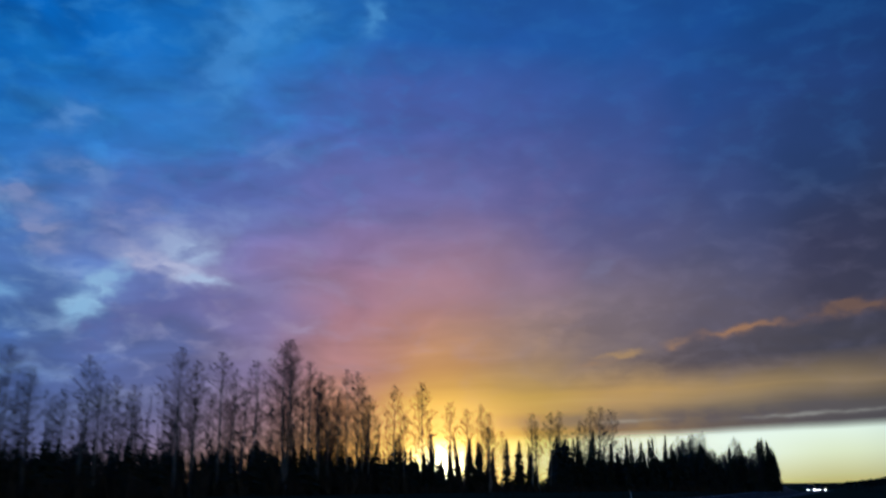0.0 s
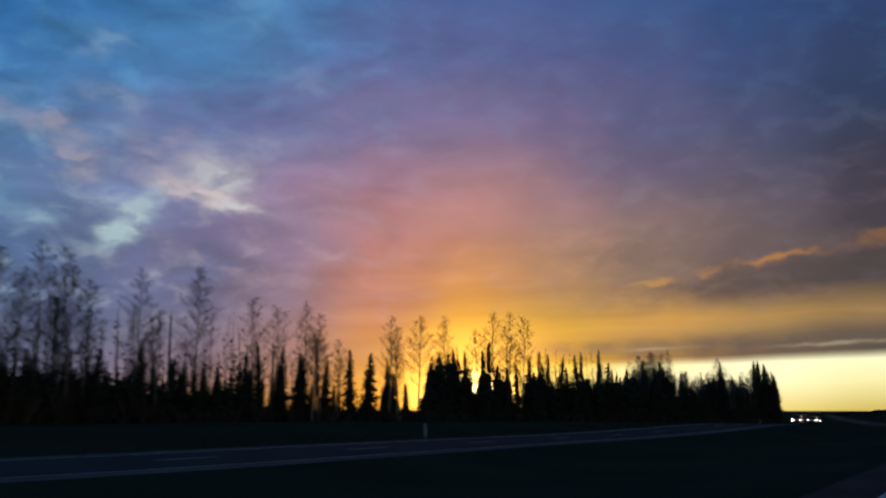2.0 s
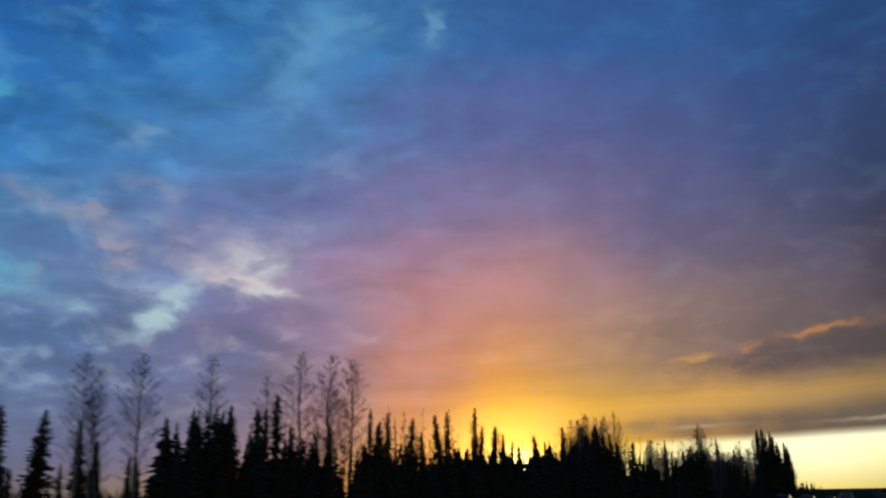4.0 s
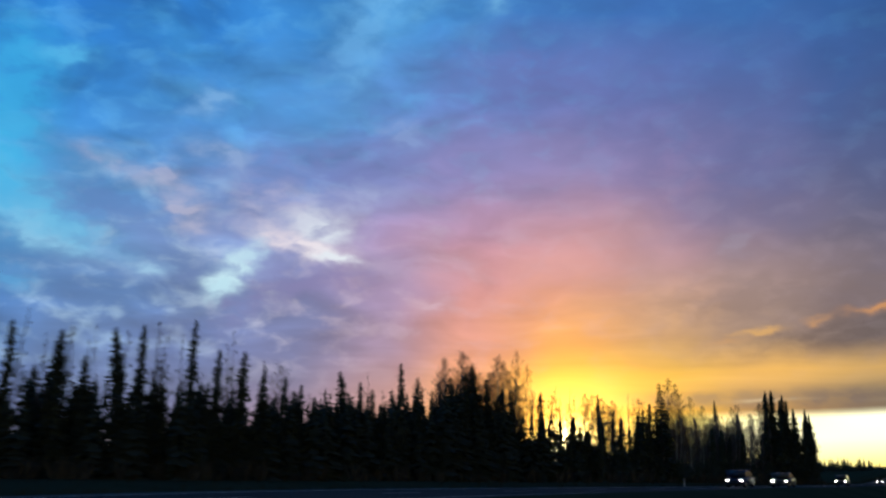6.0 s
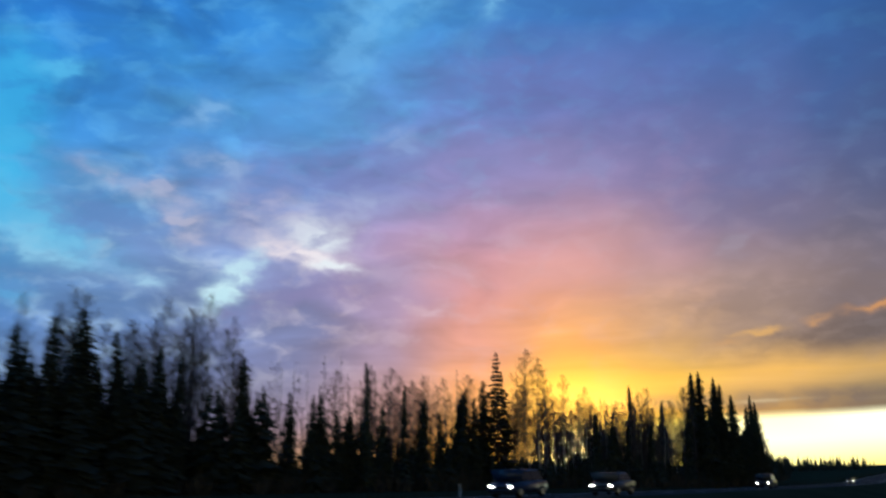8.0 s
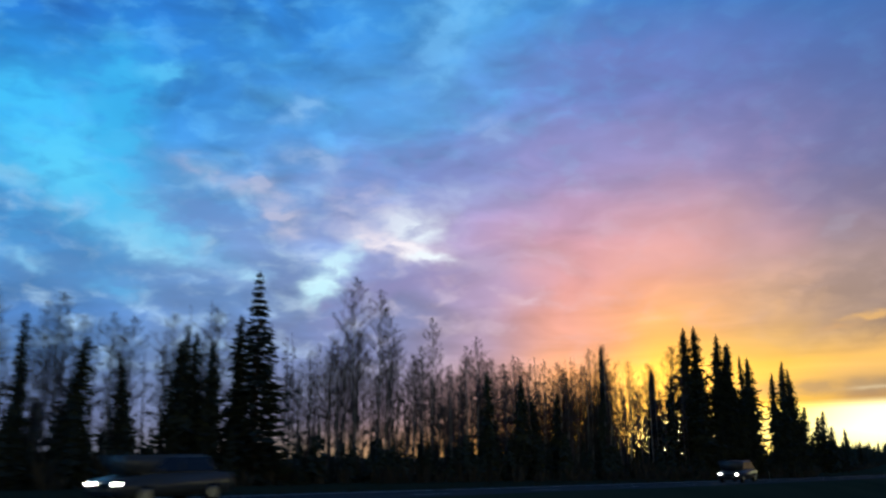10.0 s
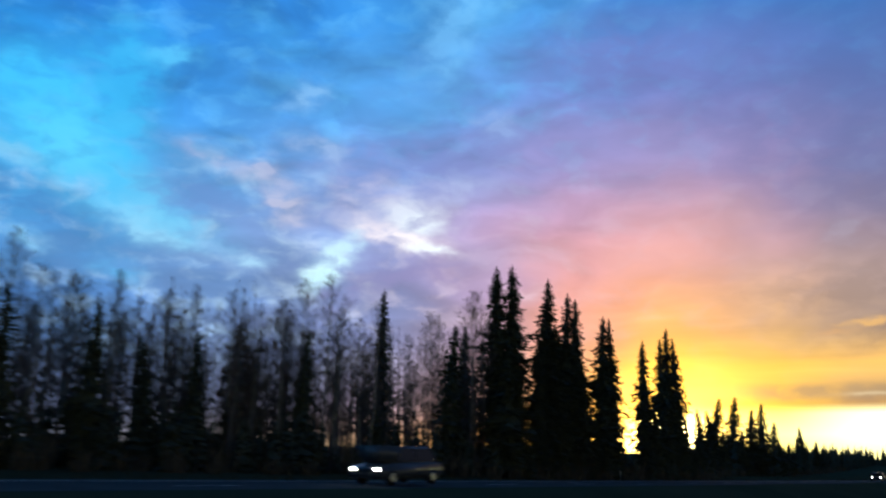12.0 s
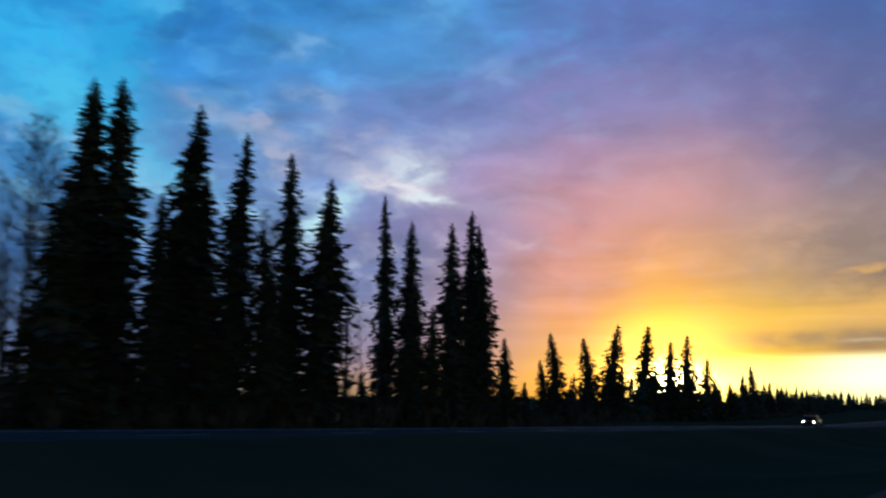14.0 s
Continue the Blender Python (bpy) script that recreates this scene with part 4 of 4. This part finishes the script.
for y0, y1, h0, h1, depth, count in ((-30, 126, 8, 12, 16, 34), (150, 250, 6, 9, 10, 14), (211, 228, 10, 13.5, 9, 18), (284, 308, 9, 12.5, 13, 16), (240, 330, 8, 12, 12, 30), (236, 345, 8, 12.5, 16, 20)):
    for k in range(count):
        y = y0 + (y1 - y0) * (k + planting.random()) / count
        x = edge(y) - planting.uniform(3, depth)
        if not 150 < y < 280 or not in_glade(x, y):
            plant(ASPENS, x, y, planting.uniform(h0, h1), "bare aspens in the wood", 1.2)

# kinds that were never planted
for tall, root in SPRUCES + ASPENS + SNAGS:
    if root.name not in USED:
        for ob in (*root.children, root):
            bpy.data.objects.remove(ob)


def make_thicket():
    """Crowded young spruces that close the wood near the ground."""
    rng = random.Random(15)
    verts, faces = [], []

    def sapling(x, y, h):
        z0 = ground_z(x, y) - 0.1
        r0 = h * rng.uniform(0.15, 0.24)
        z = 0.05 * h
        while z < h:
            f = z / h
            r = r0 * min(1.0, 1.5 * (1 - f)) * rng.uniform(0.75, 1.2) + 0.05
            for k in range(5):
                t = rng.uniform(0, 6.28)
                o = Vector((x, y, z0 + z + rng.uniform(-0.1, 0.1)))
                d = Vector((math.cos(t) * r, math.sin(t) * r, -0.35 * r))
                w = Vector((-math.sin(t), math.cos(t), 0)) * (0.10 + 0.3 * r)
                b = len(verts)
                verts.extend([o + Vector((0, 0, 0.12)), o + d * 0.6 + w, o + d, o + d * 0.6 - w, o + d * 0.5 - Vector((0, 0, 0.22))])
                faces.extend([(b, b + 1, b + 2, b + 3), (b, b + 2, b + 4)])
            z += 0.3 * rng.uniform(0.7, 1.3)
        b = len(verts)
        tip = Vector((x, y, z0 + h * 1.04))
        verts.extend([tip, tip + Vector((0.07, 0, -0.6)), tip + Vector((-0.05, 0.06, -0.6)), tip + Vector((-0.05, -0.06, -0.6))])
        faces.extend([(b, b + 1, b + 2), (b, b + 2, b + 3), (b, b + 3, b + 1)])

    for y0, y1, h0, h1, depth, count in ((-60, 80, 3.8, 5.4, 14, 500), (80, 104, 3.8, 5.4, 14, 150), (103, 113, 2.6, 4.2, 10, 60), (113, 124, 2.6, 4.5, 10, 50), (124, 140, 1.4, 2.8, 9, 64), (140, 150.5, 4.2, 9.0, 9, 60), (150, 154, 1.2, 3.0, 9, 6), (154, 161, 4.5, 7.0, 10, 34), (160, 206, 4.4, 6.6, 10, 160), (203, 216, 6.0, 9.0, 9, 60), (186, 200, 5.0, 7.5, 10, 45), (199, 226, 4.5, 7.5, 12, 100), (220, 258, 2.0, 4.2, 9, 45), (240, 324, 2.0, 4.0, 9, 210),
                                         (288, 316, 2.5, 4.8, 9, 48), (320, 364, 1.6, 3.6, 6, 70), (364, 412, 1.5, 3.2, 10, 40), (412, 560, 3.0, 7.0, 16, 100), (560, 800, 5.0, 10.0, 24, 130), (760, 1150, 7.0, 13.0, 40, 110)):
        for k in range(count):
            y = y0 + (y1 - y0) * (k + rng.random()) / count
            x, h = edge(y) - rng.uniform(-0.5, depth), rng.uniform(h0, h1)
            sapling(x, y, min(h, 1.3) if in_glade(x, y) else h)
    # the other side of the road, far ahead
    for k in range(160):
        p = beside(rng.randrange(160, 290), -rng.uniform(22, 60))
        sapling(p.x, p.y, rng.uniform(3.0, 6.0))
    tagged(mesh_object("spruce_thicket", verts, faces, NEEDLES), "crowded dark young spruces closing the wood's foot", "thicket", kind="stuff")


make_thicket()


def make_stems():
    """Crowded bare stems deeper in the wood, with short side twigs."""
    rng = random.Random(18)
    verts, faces = [], []
    for y0, y1, depth, h0, h1, count in ((236, 352, 15, 7.0, 12.0, 300), (-40, 118, 20, 6.0, 11.0, 170), (196, 240, 14, 6.0, 10.0, 50), (288, 322, 15, 7.0, 12.5, 150), (44, 126, 12, 7.0, 12.0, 110), (158, 184, 10, 7.0, 11.0, 50)):
        for k in range(count):
            y = y0 + (y1 - y0) * (k + rng.random()) / count
            x = edge(y) - 2.0 - rng.random() * depth
            h = rng.uniform(h0, h1)
            foot = Vector((x, y, ground_z(x, y) - 0.1))
            sway = Vector((rng.uniform(-0.5, 0.5), rng.uniform(-0.5, 0.5), 0))
            pts = [foot + sway * (q / 4) ** 2 + Vector((0, 0, h * q / 4)) for q in range(5)]
            r = rng.uniform(0.05, 0.13)
            tube(verts, faces, pts, [r * (1 - 0.85 * q / 4) for q in range(5)], 5, cap=False)
            for b in range(16):
                f = rng.uniform(0.25, 0.98)
                p = pts[0].lerp(pts[4], f)
                t = rng.uniform(0, 6.28)
                d = Vector((math.cos(t), math.sin(t), rng.uniform(0.2, 1.2))) * rng.uniform(0.4, 1.3) * (1.15 - f)
                n = len(verts)
                w = d.orthogonal().normalized() * 0.022
                verts.extend([p + w, p - w, p + d, p + d * 0.5 + w, p + d * 0.5 + Vector((0, 0, 0.3)) + w.cross(d) * 4])
                faces.extend([(n, n + 1, n + 2), (n + 3, n + 2, n + 4)])
    tagged(mesh_object("aspen_stems", verts, faces, TWIGS), "crowded thin bare aspen stems deep in the wood", "trees", kind="stuff")


make_stems()


def make_brush():
    """Willow scrub along the wood: upright fans of thin shoots."""
    rng = random.Random(5)
    verts, faces = [], []
    y = -60.0
    while y < 640:
        step = 0.16 if y < 230 else 0.1 if y < 400 else 0.4
        y += step * rng.uniform(0.5, 1.5)
        depth = rng.uniform(-1.5, 7.0 if y < 230 else 14.0)
        x = edge(y) - depth
        z0 = ground_z(x, y) - 0.1
        hgt = rng.uniform(0.9, 2.7) * (0.7 if depth < 0 else 1.0) * (1.7 if y < 102 else 1.0)
        for s in range(13):
            t = rng.uniform(0, 6.28)
            o = Vector((x + rng.uniform(-0.35, 0.35), y + rng.uniform(-0.35, 0.35), z0))
            d = Vector((math.cos(t) * rng.uniform(0.1, 0.55), math.sin(t) * rng.uniform(0.1, 0.55), 1.0)) * hgt * rng.uniform(0.5, 1.0)
            w = d.cross(Vector((math.cos(t + 1), math.sin(t + 1), 0))).normalized() * rng.uniform(0.02, 0.06)
            b = len(verts)
            verts += [o - w, o + w, o + d * 0.6 + w * 1.6, o + d, o + d * 0.6 - w * 1.6]
            faces += [(b, b + 1, b + 2, b + 4), (b + 4, b + 2, b + 3)]
    ob = mesh_object("willow_scrub", verts, faces, BRUSH)
    tagged(ob, "dense dark leafless willow scrub below the trees", "shrub", kind="stuff")


make_brush()


def make_grass():
    """Tussocks on the far verge and in the median."""
    rng = random.Random(6)
    verts, faces = [], []
    for k in range(15000):
        i = rng.randrange(60, 250)
        lat = rng.choice((rng.uniform(32.2, 36), rng.uniform(32, 38), rng.uniform(32, 45)))
        p = beside(i, lat, rise(lat) + dip(i, lat) - 0.03) + Vector((rng.uniform(-3, 3), rng.uniform(-3, 3), 0))
        h = rng.uniform(0.12, 0.45)
        for s in range(4):
            t = rng.uniform(0, 6.28)
            d = Vector((math.cos(t) * 0.5 * h, math.sin(t) * 0.5 * h, h))
            w = Vector((-math.sin(t), math.cos(t), 0)) * 0.02
            b = len(verts)
            verts += [p - w, p + w, p + d]
            faces.append((b, b + 1, b + 2))
    tagged(mesh_object("grass_tussocks", verts, faces, BLADES), "rough dry autumn grass on the verge", "grass", kind="stuff")


make_grass()


# ---- cars waiting in the oncoming lanes, headlights on ----
def box(bm, x0, x1, y0, y1, z0, z1, taper=(0, 0, 0, 0), bevel=0.03, segs=2):
    """A bevelled block; taper draws the top in at back, front and sides."""
    m = bmesh.ops.create_cube(bm, size=1.0)
    for v in m["verts"]:
        top = v.co.z > 0
        v.co = Vector((x0 if v.co.x < 0 else x1, y0 if v.co.y < 0 else y1, z0 if v.co.z < 0 else z1))
        if top:
            v.co.y += taper[0] if v.co.y == y0 else -taper[1]
            v.co.x += taper[2] if v.co.x == x0 else -taper[3]
    if bevel:
        bmesh.ops.bevel(bm, geom=list({e for v in m["verts"] for e in v.link_edges}), offset=bevel, segments=segs, affect="EDGES", clamp_overlap=True)


def build_car(paint, label, roof=1.45, length=4.5, cabin=(0.9, 3.6)):
    """A car that faces -y, its wheels on z = 0."""
    root = tagged(new("car"), label, "car")
    w = 0.88
    bm = bmesh.new()
    prof = [(0.0, 0.38), (0.0, 0.72), (0.12, 0.80), (1.15, 0.94), (length - 0.9, 0.98), (length - 0.05, 0.92), (length, 0.5), (length - 0.1, 0.3), (0.15, 0.26)]
    left = [bm.verts.new((-w, y, z)) for y, z in prof]
    right = [bm.verts.new((w, y, z)) for y, z in prof]
    bm.faces.new(left)
    bm.faces.new(right[::-1])
    for k in range(len(prof)):
        j = (k + 1) % len(prof)
        bm.faces.new((left[j], left[k], right[k], right[j]))
    bmesh.ops.recalc_face_normals(bm, faces=bm.faces)
    bmesh.ops.bevel(bm, geom=list(bm.edges), offset=0.06, segments=2, affect="EDGES", clamp_overlap=True)
    body = part("body", bm, paint, root, smooth=True)
    bm = bmesh.new()
    box(bm, -w + 0.07, w - 0.07, cabin[0], cabin[1], 0.92, roof, (0.75, 0.45, 0.16, 0.16), 0.08, 3)
    part("cabin", bm, paint, root, smooth=True)
    # windscreen, rear and side windows, a hand proud of the cabin
    bm = bmesh.new()
    f0, f1 = cabin[0] + 0.11, cabin[0] + 0.66
    q = [bm.verts.new(p) for p in ((-0.70, f0 - 0.02, 1.0), (0.70, f0 - 0.02, 1.0), (0.60, f1 - 0.02, roof - 0.08), (-0.60, f1 - 0.02, roof - 0.08))]
    bm.faces.new(q)
    g = bmesh.ops.extrude_face_region(bm, geom=list(bm.faces))
    bmesh.ops.translate(bm, verts=[v for v in g["geom"] if isinstance(v, bmesh.types.BMVert)], vec=(0, -0.012, 0.012))
    part("windscreen", bm, CAR_GLASS, root)
    for side in (-1, 1):
        for y0, y1, t0, t1 in ((cabin[0] + 0.35, (cabin[0] + cabin[1]) / 2 - 0.04, 0.5, 0.0), ((cabin[0] + cabin[1]) / 2 + 0.04, cabin[1] - 0.2, 0.0, 0.3)):
            bm = bmesh.new()
            x0, x1 = side * (w - 0.085), side * (w - 0.205)
            q = [bm.verts.new(p) for p in ((x0, y0, 1.0), (x0, y1, 1.0), (x1, y1 - t1, roof - 0.09), (x1, y0 + t0, roof - 0.09))]
            bm.faces.new(q)
            g = bmesh.ops.extrude_face_region(bm, geom=list(bm.faces))
            bmesh.ops.translate(bm, verts=[v for v in g["geom"] if isinstance(v, bmesh.types.BMVert)], vec=(side * 0.012, 0, 0.004))
            part("side_window", bm, CAR_GLASS, root)
        bm = bmesh.new()
        box(bm, side * (w + 0.11) - 0.09, side * (w + 0.11) + 0.09, cabin[0] + 0.42, cabin[0] + 0.52, 0.98, 1.1, bevel=0.03)
        part("wing_mirror", bm, paint, root)
        bm = bmesh.new()
        bmesh.ops.create_uvsphere(bm, u_segments=12, v_segments=8, radius=1.0, matrix=Matrix.Translation((side * 0.66, 0.03, 0.66)) @ Matrix.Diagonal((0.12, 0.05, 0.065, 1)))
        lamp = part("headlight", bm, HEADLIGHT, root, "lit white headlight", smooth=True)
        for yy in (0.85, length - 0.85):
            bm = bmesh.new()
            bmesh.ops.create_cone(bm, cap_ends=True, segments=20, radius1=0.33, radius2=0.33, depth=0.21, matrix=pose(side * (w - 0.09), yy, 0.33, 0, 90, 0))
            bmesh.ops.bevel(bm, geom=[e for e in bm.edges if abs(e.calc_length()) < 0.15], offset=0.03, segments=2, affect="EDGES")
            wheel = part("wheel", bm, RUBBER, root, smooth=True)
            bm = bmesh.new()
            bmesh.ops.create_cone(bm, cap_ends=True, segments=16, radius1=0.21, radius2=0.17, depth=0.03, matrix=pose(side * (w + 0.02), yy, 0.33, 0, 90 * side, 0))
            part("rim", bm, RIM, wheel)
    bm = bmesh.new()
    box(bm, -0.45, 0.45, -0.015, 0.05, 0.52, 0.68, bevel=0.02)
    part("grille", bm, TRIM, root)
    bm = bmesh.new()
    box(bm, -0.8, 0.8, -0.03, 0.1, 0.3, 0.45, bevel=0.03)
    part("bumper", bm, TRIM, root)
    return root


saloon = build_car(CAR_PAINTS[2], "dark saloon car with lit headlights on the far carriageway")
blue_car = build_car(CAR_PAINTS[0], "dark blue car with lit headlights on the far carriageway", 1.62, 4.6, (0.85, 4.2))
grey_car = build_car(CAR_PAINTS[1], "grey hatchback with lit headlights on the far carriageway", 1.5, 4.2, (0.8, 3.7))

estate_car = build_car(CAR_PAINTS[3], "blue-grey estate car with lit headlights on the far carriageway", 1.65, 4.7, (0.85, 4.35))


def park(car, y, lat):
    k = nearest(y, lat)
    p = beside(k, lat, rise(lat) + dip(k, lat) + 0.016)
    m = Matrix.Translation(p) @ pose(0, 0, 0, 0, 0, math.degrees(LINE[k][2]))
    car.matrix_basis = m
    car["group"] = "oncoming cars"
    return car


park(blue_car, 227, 27.0)
park(grey_car, 239.2, 25.0)
park(saloon, 429, 26.0)
park(estate_car, 292.5, 26.0)


# ---- roadside posts and poles ----
def delineator(x, y):
    root = tagged(new("delineator_post"), "white plastic roadside marker post with an amber reflector", "post", "roadside posts")
    bm = bmesh.new()
    box(bm, -0.06, 0.06, -0.02, 0.02, 0, 1.0, (0, 0, 0.01, 0.01), 0.008)
    part("post", bm, WHITE_PLASTIC, root)
    bm = bmesh.new()
    box(bm, -0.04, 0.04, -0.03, -0.021, 0.8, 0.93, bevel=0.004)
    part("reflector", bm, REFLECTOR, root)
    root.matrix_basis = pose(x, y, ground_z(x, y), 0, 0, 10)


for x, y in ((-69.0, 343.4), (-46.6, 232.7), (-35.5, 99.4)):
    delineator(x, y)


def utility_pole(x, y, h, turn, arms=2):
    words = {0: "bare weathered wooden pole without crossarms", 1: "weathered wooden utility pole with one crossarm", 2: "weathered wooden utility pole with two crossarms"}
    root = tagged(new("utility_pole"), words[arms], "pole", "utility poles")
    tv, tf = [], []
    tube(tv, tf, [Vector((0, 0, h * k / 4)) for k in range(5)], [0.15 - 0.012 * k for k in range(5)], 10)
    mesh_object("pole", tv, tf, POLE_WOOD, root, smooth=True)
    for z, half in ((h - 0.35, 1.1), (h - 1.9, 1.2))[:arms]:
        bm = bmesh.new()
        box(bm, -half, half, 0.12, 0.24, z - 0.07, z + 0.07, bevel=0.015)
        arm = part("crossarm", bm, POLE_WOOD, root)
        for q in (-0.85, -0.3, 0.3, 0.85):
            bm = bmesh.new()
            bmesh.ops.create_cone(bm, cap_ends=True, segments=8, radius1=0.05, radius2=0.03, depth=0.16, matrix=Matrix.Translation((q * half, 0.18, z + 0.15)))
            part("insulator", bm, IRON, arm)
    root.matrix_basis = pose(x, y, ground_z(x, y) - 0.1, 0, 0, turn)


utility_pole(-86.5, 106.0, 12.5, -25)
utility_pole(-85.1, 120.1, 12.1, -25, 0)
utility_pole(-82.3, 134.5, 9.6, -25, 1)
